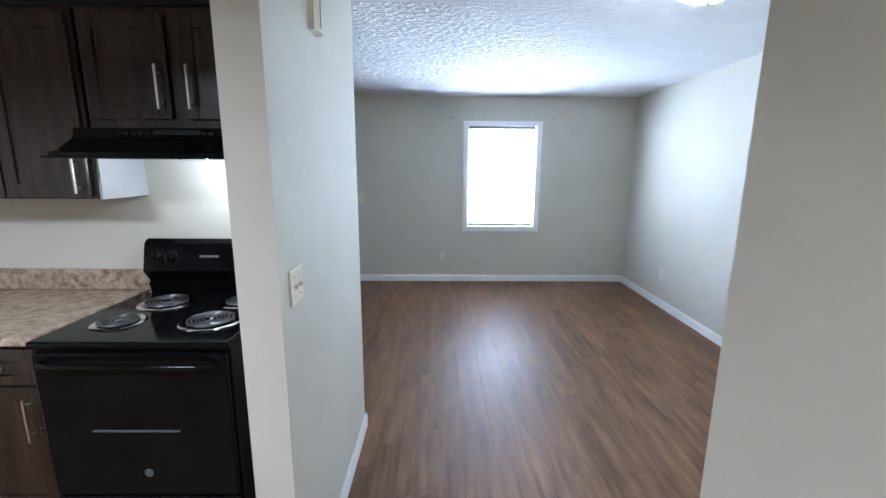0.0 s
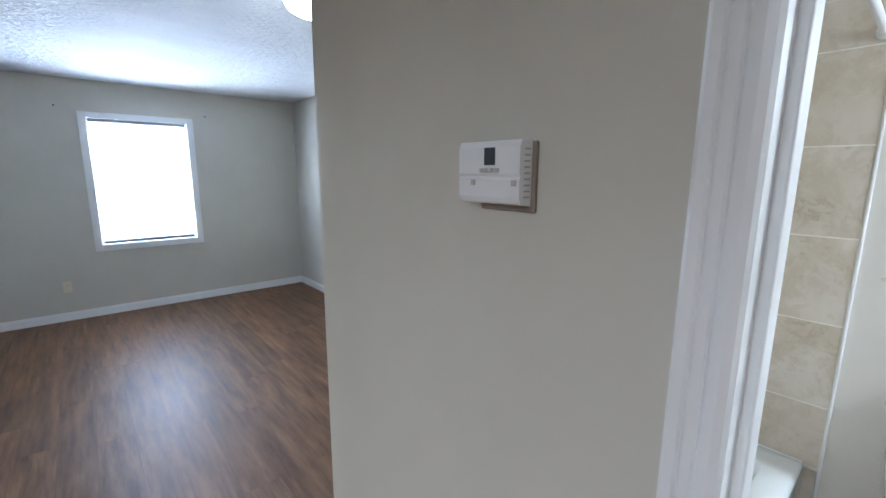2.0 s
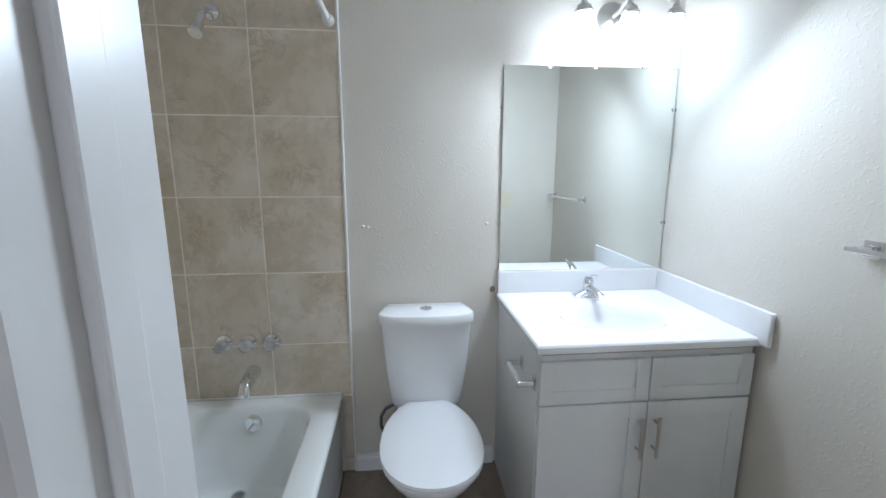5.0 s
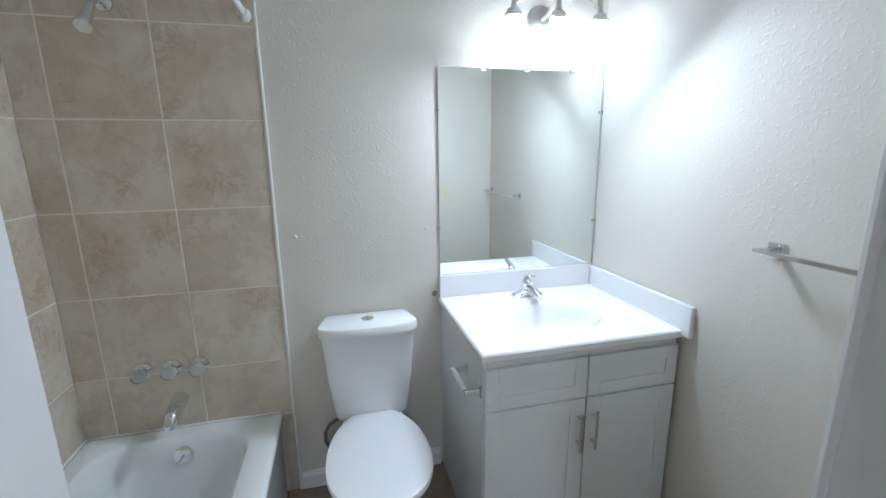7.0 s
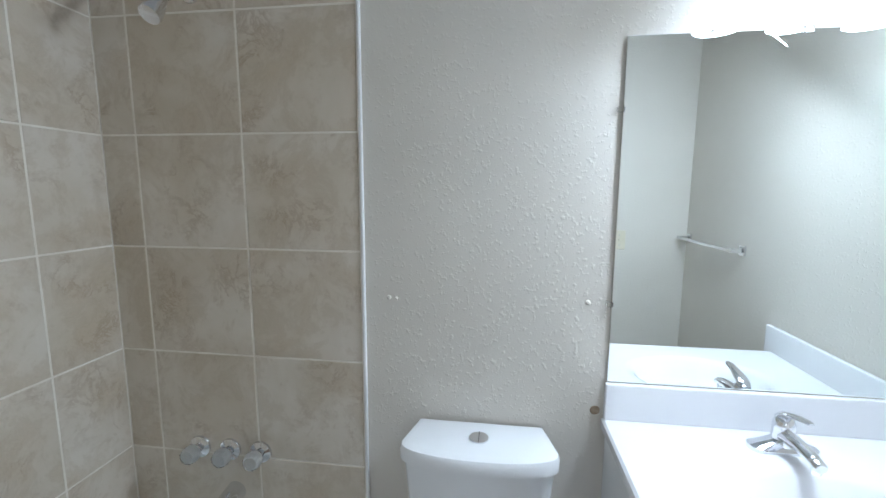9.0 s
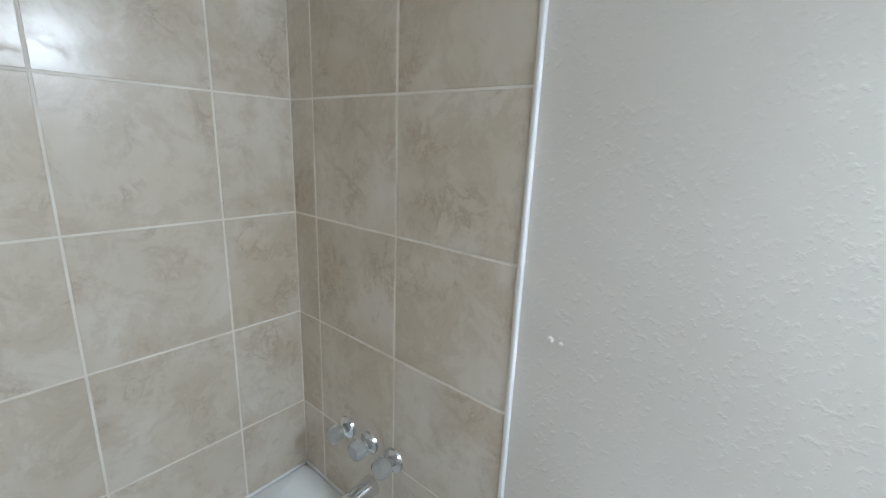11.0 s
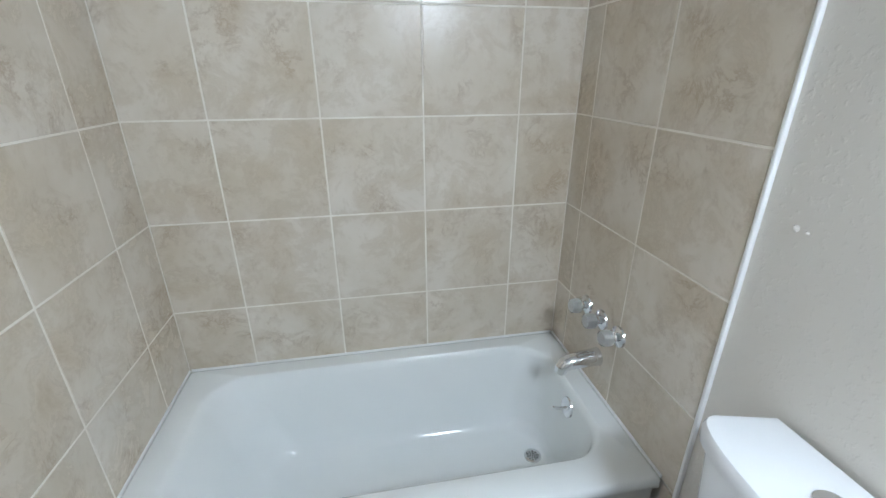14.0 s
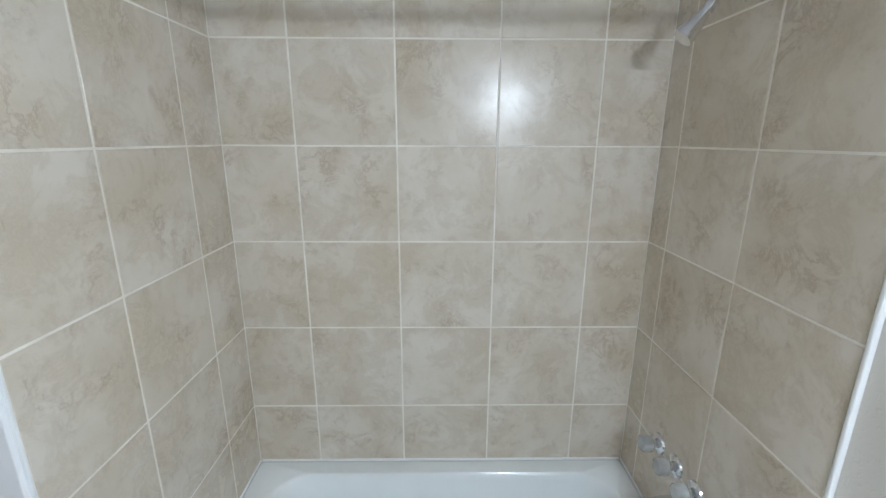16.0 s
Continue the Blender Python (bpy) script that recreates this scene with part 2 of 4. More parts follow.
def rings(loops, cap0=True, cap1=True, bm=None, closed=True):
    """Skins a row of equal loops of points."""
    bm = bm or bmesh.new()
    vs = [[bm.verts.new(p) for p in lp] for lp in loops]
    n = len(vs[0])
    for a, b in zip(vs, vs[1:]):
        for i in range(n if closed else n - 1):
            bm.faces.new((a[i], a[(i + 1) % n], b[(i + 1) % n], b[i]))
    if cap0:
        bm.faces.new(vs[0][::-1])
    if cap1:
        bm.faces.new(vs[-1])
    return bm


def lathe(profile, m, n=24, bm=None, cap0=True, cap1=True):
    """Turns (radius, height) about the z axis of the pose m."""
    return rings([[m @ Vector((max(r, 1e-4) * math.cos(2 * math.pi * i / n), max(r, 1e-4) * math.sin(2 * math.pi * i / n), h)) for i in range(n)] for r, h in profile], cap0, cap1, bm)


def tube(points, r, n=10, bm=None, radii=None):
    """A round bar along points."""
    pts = [Vector(p) for p in points]
    loops = []
    up = None
    for i, p in enumerate(pts):
        d = (pts[min(i + 1, len(pts) - 1)] - pts[max(i - 1, 0)]).normalized()
        if up is None:
            up = d.orthogonal().normalized()
        up = (up - d * up.dot(d)).normalized()
        side = d.cross(up)
        rr = radii[i] if radii else r
        loops.append([p + rr * (math.cos(2 * math.pi * k / n) * up + math.sin(2 * math.pi * k / n) * side) for k in range(n)])
    return rings(loops, bm=bm)


def rounded(x0, x1, y0, y1, r, z, n=8):
    """A level rounded rectangle as a loop of points."""
    out = []
    for cx, cy, a in ((x1 - r, y1 - r, 0), (x0 + r, y1 - r, 90), (x0 + r, y0 + r, 180), (x1 - r, y0 + r, 270)):
        for k in range(n):
            t = radians(a + 90 * k / (n - 1))
            out.append((cx + r * math.cos(t), cy + r * math.sin(t), z))
    return out


AX = {"+x": pose(0, 0, 0, 0, 90, 0), "-x": pose(0, 0, 0, 0, -90, 0), "+y": pose(0, 0, 0, -90, 0, 0), "-y": pose(0, 0, 0, 90, 0, 0), "+z": pose(0, 0, 0), "-z": pose(0, 0, 0, 180, 0, 0)}


def facing(x, y, z, way):
    return Matrix.Translation((x, y, z)) @ AX[way]


# ---- the plan ----
XB, YS, YT, XW = 2.545, -0.785, 1.495, 1.052   # bath: mirror wall, towel-bar wall, tub's long wall, tub's end wall
XH = 0.905                                     # hall face of the wall with the bathroom door
YE = 1.572                                     # living-room face of the wall behind the tub
XL, YW = 2.765, 6.35                            # living room: side wall, window wall
H = 2.475
JN, JS = 0.645, -0.150                         # door opening's jambs
XK0, XK1, YK = -0.362, -0.238, 1.785            # kitchen partition's end
YKB = 2.87                                     # kitchen's back wall
WEST, SOUTH = -3.2, -1.6
WX0, WX1, WZ0, WZ1 = 0.588, 1.487, 0.772, 2.098  # window opening
DX0, DX1, DZ = -1.93, -1.03, 2.05              # front door's opening

# ---- structure ----


def structure(name, bms, mat, label, category):
    return part(name, bms, mat, None, label, category=category, kind="structure")


def wall(name, boxes, mat, label):
    bm = bmesh.new()
    for b in boxes:
        box(*b, bm=bm)
    return structure(name, bm, mat, label, "wall")


structure("ground", box(-60, 60, -60, 60, -0.35, -0.30), OUTSIDE, "pale ground outside the building", "ground")
floor = structure("floor", box(WEST - 0.1, XL + 0.1, SOUTH - 0.1, YW + 0.1, -0.30, -0.006), SUBFLOOR, "brown wood-look plank floor with fine dark joints", "floor")
structure("floor_bathroom", box(XH + 0.06, XB, YS, 0.74, -0.006, 0.004), BATH_FLOOR, "brown stone-look vinyl bathroom floor", "floor")
structure("ceiling", box(WEST - 0.1, XL + 0.1, SOUTH - 0.1, YW + 0.1, H, H + 0.15), CEILING, "white stippled plaster ceiling", "ceiling")
wall("wall_north", [(WEST, DX0, YW, YW + 0.16, 0, H), (DX0, DX1, YW, YW + 0.16, DZ, H), (DX1, WX0, YW, YW + 0.16, 0, H), (WX0, WX1, YW, YW + 0.16, 0, WZ0), (WX0, WX1, YW, YW + 0.16, WZ1, H), (WX1, XL, YW, YW + 0.16, 0, H)], PAINT, "greige painted wall with a window and front door")
wall("wall_east", [(XL, XL + 0.12, YE, YW + 0.16, 0, H)], PAINT, "greige painted living room side wall")
wall("wall_west", [(WEST - 0.12, WEST, SOUTH, YW + 0.16, 0, H)], PAINT, "greige painted wall closing the flat")
wall("wall_south", [(WEST - 0.12, XH, SOUTH - 0.12, SOUTH, 0, H)], PAINT, "greige painted wall behind the hall")
wall("wall_tub_back", [(XW, XL + 0.12, YT, YE, 0, H)], PAINT, "greige painted wall behind the bathtub")
XM = XH + 0.073
wall("wall_hall", [(XH, XM, JN, YE, 0, H), (XH, XM, JS, JN, 2.05, H), (XH, XM, SOUTH - 0.12, JS, 0, H), (XM, XW, YT, YE, 0, H)], PAINT, "greige painted hall wall beside the bathroom door")
wall("wall_bath_door", [(XM, XW, JN, YT, 0, H), (XM, XW, JS, JN, 2.05, H), (XM, XW, YS - 0.12, JS, 0, H)], BATH_PAINT, "cream textured bathroom wall with the door opening")
wall("wall_bath_mirror", [(XB, XB + 0.12, YS - 0.12, YT, 0, H)], BATH_PAINT, "cream textured bathroom wall behind toilet and vanity")
wall("wall_bath_south", [(XW, XB, YS - 0.12, YS, 0, H)], BATH_PAINT, "cream textured bathroom wall with a towel bar")
wall("wall_kitchen_end", [(XK0, XK1, YK, YKB, 0, H), (WEST, XK1, YKB, YKB + 0.10, 0, H)], PAINT, "greige painted partition between kitchen and living room")


def skirting(name, x0, x1, y0, y1, side, label="white painted baseboard"):
    """A baseboard with a stepped top; side: the way that its face looks."""
    t, h = 0.014, 0.09
    bm = bmesh.new()
    if side in "-y+y":
        s = -1 if side == "-y" else 1
        prof = [(0, 0), (s * t, 0), (s * t, h - 0.022), (s * t * 0.6, h - 0.012), (s * t * 0.45, h), (0, h)]
        rings([[(x, y0 + a, b) for a, b in prof] for x in (x0, x1)], bm=bm)
    else:
        s = -1 if side == "-x" else 1
        prof = [(0, 0), (s * t, 0), (s * t, h - 0.022), (s * t * 0.6, h - 0.012), (s * t * 0.45, h), (0, h)]
        rings([[(x0 + a, y, b) for a, b in prof] for y in (y0, y1)], bm=bm)
    return structure(name, bm, TRIM, label, "baseboard")


skirting("baseboard", DX1 + 0.075, XL, YW, YW, "-y")
skirting("baseboard", XL, XL, YE, YW - 0.014, "-x")
skirting("baseboard", XK1, XK1, YK, YKB + 0.10, "+x")
skirting("baseboard", WEST, XK1 + 0.014, YKB + 0.10, YKB + 0.10, "+y")
skirting("baseboard", XH, XH, 0.70, YE, "-x")
skirting("baseboard", XH - 0.014, XL, YE, YE, "+y")
skirting("baseboard", XB, XB, 0.012, 0.68, "-x", "white painted bathroom baseboard")
skirting("baseboard", XW, 1.93, YS, YS, "+y", "white painted bathroom baseboard")


def casing(name, x, s, y0, y1, z0, z1):
    """An upright fluted door casing on a face looking along s*x."""
    w = y1 - y0
    prof = [(0, 0), (0.010, 0), (0.014, 0.08), (0.014, 0.25), (0.010, 0.30), (0.014, 0.36), (0.014, 0.52), (0.011, 0.56), (0.016, 0.62), (0.018, 0.80), (0.017, 0.94), (0.010, 1.0), (0, 1.0)]
    return structure(name, rings([[(x + s * a, y0 + w * b, z) for a, b in prof] for z in (z0, z1)]), TRIM, "white fluted door casing", "trim")


casing("trim", XH, -1, JN - 0.006 + 0.060, JN - 0.006, 0, 2.11)
casing("trim", XH, -1, JS + 0.006 - 0.066, JS + 0.006, 0, 2.11)
structure("trim", box(XH - 0.016, XH, JS - 0.06, JN + 0.06, 2.05, 2.11, 0.003), TRIM, "white door head casing", "trim")
casing("trim", XW, 1, JS + 0.006 - 0.05, JS + 0.006, 0, 2.11)
structure("trim", box(XW, XW + 0.016, JS - 0.05, JN - 0.01, 2.05, 2.11, 0.003), TRIM, "white door head casing", "trim")
door_frame = empty("door_frame", (XH, JN, 0), "white painted bathroom door jamb with stop", "door frame", kind="structure")
part("jamb", box(XH - 0.003, XW + 0.004, JN - 0.002, JN + 0.012, 0, 2.05, 0.002), TRIM, door_frame)
part("jamb", box(XH - 0.003, XW + 0.004, JS - 0.012, JS + 0.002, 0, 2.05, 0.002), TRIM, door_frame)
part("door_stop", box(XH + 0.045, XH + 0.085, JN - 0.014, JN - 0.001, 0, 2.04, 0.003), TRIM, door_frame)
part("door_stop", box(XH + 0.045, XH + 0.085, JS + 0.001, JS + 0.014, 0, 2.04, 0.003), TRIM, door_frame)
part("head_jamb", box(XH, XW, JS + 0.002, JN - 0.002, 2.036, 2.052, 0.002), TRIM, door_frame)

# bathroom door, swung back flat along the hall wall
door = empty("door_1", (XH - 0.03, JS - 0.07, 0), "white flush bathroom door standing open against the hall wall", "door", kind="structure")
part("door_leaf", box(XH - 0.055, XH - 0.020, JS - 0.80, JS - 0.072, 0.012, 2.03, 0.002), DOOR, door)
for z in (0.25, 1.05, 1.82):
    part("hinge", lathe([(0.006, 0), (0.006, 0.09)], pose(XH - 0.026, JS - 0.066, z), 10), NICKEL, door, smooth=True)
kb = part("door_knob", lathe([(0.010, 0), (0.010, 0.022), (0.021, 0.030), (0.0235, 0.040), (0.026, 0.062), (0.024, 0.066), (0.0, 0.066)], facing(XH - 0.055, JS - 0.74, 0.925, "-x"), 20), CHROME, door, "chrome door knob", smooth=True)
part("rosette", lathe([(0.030, 0.0), (0.030, 0.005), (0.022, 0.010), (0.0, 0.011)], facing(XH - 0.055, JS - 0.74, 0.925, "-x"), 20), CHROME, kb, smooth=True)

# ---- living room ----
window = empty("window_1", ((WX0 + WX1) / 2, YW, WZ0), "white framed sash window with drawn blinds", "window", kind="structure")
for a in ((WX0 - 0.068, WX0, WZ0 - 0.065, WZ1 + 0.065), (WX1, WX1 + 0.068, WZ0 - 0.065, WZ1 + 0.065), (WX0, WX1, WZ1, WZ1 + 0.065), (WX0, WX1, WZ0 - 0.065, WZ0)):
    part("window_casing", box(a[0], a[1], YW - 0.018, YW, a[2], a[3], 0.004), TRIM, window)
for a in ((WX0, WX0 + 0.035, WZ0, WZ1), (WX1 - 0.035, WX1, WZ0, WZ1), (WX0 + 0.035, WX1 - 0.035, WZ1 - 0.04, WZ1), (WX0 + 0.035, WX1 - 0.035, WZ0, WZ0 + 0.045), (WX0 + 0.035, WX1 - 0.035, 1.42, 1.465)):
    part("window_frame", box(a[0], a[1], YW + 0.085, YW + 0.125, a[2], a[3], 0.003), TRIM, window)
for z0, z1 in ((WZ0 + 0.045, 1.42), (1.465, WZ1 - 0.04)):
    pane = part("pane", box(WX0 + 0.035, WX1 - 0.035, YW + 0.103, YW + 0.107, z0, z1), GLASS, window)
    pane.visible_shadow = False
blind = empty("window_blind", ((WX0 + WX1) / 2, YW + 0.04, WZ1), "white aluminium mini blind with tilted slats", "blind")
# both rails take their backlit darkness from the RAIL colour
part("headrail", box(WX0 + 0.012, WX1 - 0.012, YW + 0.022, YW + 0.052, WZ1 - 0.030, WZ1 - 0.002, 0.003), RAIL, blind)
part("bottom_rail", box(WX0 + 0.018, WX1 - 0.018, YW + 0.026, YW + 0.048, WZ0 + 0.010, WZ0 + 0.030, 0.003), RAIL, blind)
_slat = None
_n = 58
for k in range(_n):
    z = WZ0 + 0.034 + k * (WZ1 - WZ0 - 0.075) / _n
    if _slat is None:
        c = YW + 0.037
        prof = [(-0.0098, 0.0031), (-0.0040, 0.0017), (0.0040, -0.0008), (0.0098, -0.0034)]
        bm = rings([[(x, c + a, z + b + o) for a, b in prof for o in (0,)] + [(x, c + a, z + b - 0.0006) for a, b in prof[::-1]] for x in (WX0 + 0.016, WX1 - 0.016)])
        _slat = part("slat", bm, BLIND, blind)
        _z0 = z
    else:
        ob = new("slat", _slat.data)
        ob.parent = blind
        ob.matrix_parent_inverse = world_of(blind).inverted()
        ob.location = (0, 0, z - _z0)
for x in (WX0 + 0.12, WX1 - 0.12):
    part("ladder_cord", tube([(x, YW + 0.025, WZ0 + 0.02), (x, YW + 0.025, WZ1 - 0.01)], 0.0011, 6), PLASTIC, blind)
part("wand", tube([(WX0 + 0.07, YW + 0.016, WZ1 - 0.03), (WX0 + 0.072, YW + 0.014, WZ0 + 0.55)], 0.003, 8), ACRYLIC, blind)

front_door = empty("door_2", (DX1, YW, 0), "white painted front door with chrome locks", "door", kind="structure")
part("door_leaf", box(DX0 + 0.02, DX1 - 0.022, YW + 0.03, YW + 0.074, 0.02, DZ - 0.02, 0.003), DOOR, front_door)
for x0, x1, z0, z1 in ((DX0, DX0 + 0.018, 0, DZ), (DX1 - 0.018, DX1, 0, DZ), (DX0 + 0.018, DX1 - 0.018, DZ - 0.018, DZ)):
    part("jamb", box(x0, x1, YW - 0.002, YW + 0.12, z0, z1, 0.002), TRIM, front_door)
for x0, x1, z0, z1 in ((DX0 - 0.06, DX0 + 0.008, 0, DZ + 0.065), (DX1 - 0.008, DX1 + 0.068, 0, DZ + 0.065), (DX0 + 0.008, DX1 - 0.008, DZ - 0.004, DZ + 0.065)):
    part("door_casing", box(x0, x1, YW - 0.018, YW - 0.002, z0, z1, 0.004), TRIM, front_door)
part("threshold", box(DX0 + 0.02, DX1 - 0.02, YW - 0.02, YW + 0.10, 0.0, 0.018, 0.004), DARK, front_door)
part("door_knob", lathe([(0.030, 0), (0.030, 0.006), (0.011, 0.010), (0.011, 0.03), (0.024, 0.036), (0.027, 0.052), (0.018, 0.066), (0, 0.068)], facing(DX1 - 0.085, YW + 0.03, 0.955, "-y"), 20), CHROME, front_door, "chrome door knob", smooth=True)
part("deadbolt", lathe([(0.030, 0), (0.028, 0.012), (0.012, 0.016), (0.012, 0.026), (0, 0.027)], facing(DX1 - 0.085, YW + 0.03, 1.09, "-y"), 20), CHROME, front_door, "chrome deadbolt", smooth=True)


def screw(parent, m):
    return part("screw", lathe([(0.0035, 0), (0.003, 0.0015), (0, 0.002)], m, 10), NICKEL, parent)


def switch_plate(at, way, gangs=1, label="ivory double light switch plate"):
    """A wall plate with toggles; its face looks along way."""
    thing = empty("light_switch", at, label, "light switch", "ivory light switches")
    m = facing(*at, way)
    w = 0.036 if gangs == 1 else 0.058
    # the pose's x axis stands upright for faces along x, level for faces along y
    up_x = way in ("+x", "-x")
    hx, hy = (0.057, w) if up_x else (w, 0.057)
    bm = box(-hx, hx, -hy, hy, 0, 0.006, 0.0025)
    bm.transform(m)
    part("plate", bm, IVORY, thing)
    for k in range(gangs):
        o = 0 if gangs == 1 else (-0.023 + 0.046 * k)
        cx, cy = (0, o) if up_x else (o, 0)
        bm = box(cx - 0.005, cx + 0.005, cy - 0.005, cy + 0.005, 0.005, 0.017, 0.001)
        bm.transform(m)
        part("toggle", bm, IVORY, thing)
        for s in (-0.03, 0.03):
            screw(thing, m @ Matrix.Translation((cx + (s if up_x else 0), cy + (0 if up_x else s), 0.006)))
    return thing


def outlet(at, way, label="ivory duplex wall outlet"):
    thing = empty("wall_outlet", at, label, "outlet", "ivory wall outlets")
    m = facing(*at, way)
    up_x = way in ("+x", "-x")
    hx, hy = (0.057, 0.036) if up_x else (0.036, 0.057)
    bm = box(-hx, hx, -hy, hy, 0, 0.005, 0.002)
    bm.transform(m)
    part("plate", bm, IVORY, thing)
    for s in (-0.02, 0.02):
        cx, cy = (s, 0) if up_x else (0, s)
        part("receptacle", lathe([(0.0165, 0.004), (0.0165, 0.007), (0, 0.0072)], m @ Matrix.Translation((cx, cy, 0)), 16), IVORY, thing)
        for o in (-0.006, 0.006):
            a, b = (cx, cy + o) if up_x else (cx + o, cy)
            bm = box(a - 0.0035 if up_x else a - 0.001, a + 0.0035 if up_x else a + 0.001, b - 0.001 if up_x else b - 0.0035, b + 0.001 if up_x else b + 0.0035, 0.007, 0.0076)
            bm.transform(m)
            part("slot", bm, DARK, thing)
    return thing


switch_plate((-0.88, YW, 1.14), "-y", 2, "ivory double light switch beside the front door")
outlet((0.25, YW, 0.36), "-y")
outlet((XL, 5.30, 0.385), "-x")
switch_plate((XK1, 1.915, 1.215), "+x", 2, "ivory double light switch on the kitchen partition")
switch_plate((XW, -0.385, 1.225), "+x", 2, "ivory light switch plate beside the bathroom door")
for x in (0.355, 1.69):
    hook = empty("curtain_bracket_screw", (x, YW, 2.20), "dark leftover screw above the window", "screw", "curtain screws")
    part("shank", lathe([(0.004, 0), (0.004, 0.014), (0.008, 0.016), (0.006, 0.02), (0, 0.021)], facing(x, YW, 2.20, "-y"), 10), BLACK_DULL, hook)
    part("anchor", lathe([(0.010, 0), (0.008, 0.002), (0, 0.0025)], facing(x, YW, 2.20, "-y"), 12), GREY_PLASTIC, hook)

dome = empty("ceiling_light", (1.47, 2.77, H), "lit white glass dome ceiling light with nickel rim", "ceiling lamp")
part("rim", lathe([(0.15, 0), (0.165, -0.012), (0.168, -0.03), (0.158, -0.042), (0.148, -0.040)], pose(1.47, 2.77, H), 36, cap1=False), NICKEL, dome, "brushed nickel rim", smooth=True)
part("glass_bowl", lathe([(0.152, -0.040), (0.146, -0.065), (0.125, -0.092), (0.085, -0.112), (0.04, -0.122), (0, -0.124)], pose(1.47, 2.77, H), 36), DOME, dome, "glowing frosted bowl", smooth=True)
part("finial", lathe([(0.009, -0.122), (0.011, -0.132), (0.006, -0.142), (0, -0.144)], pose(1.47, 2.77, H), 14), NICKEL, dome, smooth=True)

# doorbell chime high on the partition
chime = empty("door_chime", (XK1, 2.30, 2.17), "worn ivory door chime cover on the partition", "door chime")
bm = bmesh.new()
rings([[(XK1 + a, 2.24 + b, 2.125 + z) for a, b in ((0, -0.045), (0.022, -0.04), (0.034, -0.01), (0.034, 0.02), (0.022, 0.045), (0, 0.05))] for t, z in ((0, -0.075), (1, -0.05), (2, 0.05), (3, 0.085))], bm=bm)
part("cover", bm, IVORY, chime)
part("grille", box(XK1 + 0.033, XK1 + 0.037, 2.235, 2.245, 2.065, 2.195, 0.001), GREY_PLASTIC, chime)
part("terminal", lathe([(0.006, 0), (0.006, 0.03), (0, 0.032)], facing(XK1, 2.27, 2.055, "+x"), 10), PLASTIC, chime)
part("terminal", lathe([(0.006, 0), (0.006, 0.03), (0, 0.032)], facing(XK1, 2.285, 2.075, "+x"), 10), PLASTIC, chime)

# thermostat
ty0, ty1, tz0, tz1 = 0.897, 1.012, 1.521, 1.612
thermo = empty("thermostat", (XH, 0.95, 1.56), "white digital wall thermostat with small dark display", "thermostat")
part("base", box(XH - 0.006, XH, ty0 - 0.007, ty1 - 0.022, tz0 - 0.008, tz1 - 0.003, 0.002), SHADOW_PLATE, thermo, "brownish wall plate")
_tp = [(0, 0.0), (0.024, 0.004), (0.027, 0.012), (0.028, 0.035), (0.026, 0.040), (0.028, 0.044), (0.028, 0.080), (0.024, 0.089), (0, 0.09)]
part("cover", rings([[(XH - 0.004 - a, y, tz0 + b) for a, b in _tp] for y in (ty0, ty1)]), PLASTIC, thermo)
part("display", box(XH - 0.0335, XH - 0.031, 0.940, 0.960, tz0 + 0.056, tz0 + 0.080, 0.0005), LCD, thermo, "dark display")
for y in (0.938, 0.950, 0.962):
    part("button", box(XH - 0.035, XH - 0.031, y - 0.0055, y + 0.0055, tz0 + 0.046, tz0 + 0.052, 0.0012), GREY_PLASTIC, thermo)
for y in (0.906, 0.982):
    part("tab", box(XH - 0.0335, XH - 0.030, y - 0.004, y + 0.004, tz0 + 0.028, tz0 + 0.036, 0.0008), GREY_PLASTIC, thermo)
for k in range(9):
    part("vent_slit", box(XH - 0.022, XH - 0.010, ty0 - 0.0006, ty0 + 0.001, tz0 + 0.012 + k * 0.008, tz0 + 0.0145 + k * 0.008), GREY_PLASTIC, thermo)

# ---- kitchen ----
RX0, RX1, RY0, RY1 = -1.378, -0.598, 2.145, YKB
stove = empty("electric_range", ((RX0 + RX1) / 2, 2.5, 0), "black freestanding electric range with coil burners", "stove")
part("body", box(RX0 + 0.005, RX1 - 0.005, RY0 + 0.03, RY1 - 0.01, 0.03, 0.885, 0.004), BLACK_DULL, stove)
part("cooktop", box(RX0, RX1, RY0, RY1 - 0.06, 0.885, 0.915, 0.010, 3), BLACK, stove)
oven = part("oven_door", box(RX0 + 0.012, RX1 - 0.012, RY0 + 0.002, RY0 + 0.032, 0.24, 0.868, 0.008), BLACK, stove)
part("handle", tube([(RX0 + 0.05, RY0 + 0.003, 0.825), (RX0 + 0.06, RY0 - 0.028, 0.83), (RX0 + 0.12, RY0 - 0.04, 0.833), (RX1 - 0.12, RY0 - 0.04, 0.833), (RX1 - 0.06, RY0 - 0.028, 0.83), (RX1 - 0.05, RY0 + 0.003, 0.825)], 0.013, 10), BLACK, oven, smooth=True)
part("trim_strip", box(-1.17, -0.82, RY0 - 0.003, RY0 + 0.003, 0.532, 0.541, 0.002), PRINT, oven, "pale metal strip")
part("badge", lathe([(0.018, 0), (0.018, 0.002), (0, 0.003)], facing(-0.97, RY0 + 0.002, 0.345, "-y"), 20), PRINT, oven)
part("drawer", box(RX0 + 0.012, RX1 - 0.012, RY0 + 0.004, RY0 + 0.032, 0.05, 0.228, 0.006), BLACK, stove)
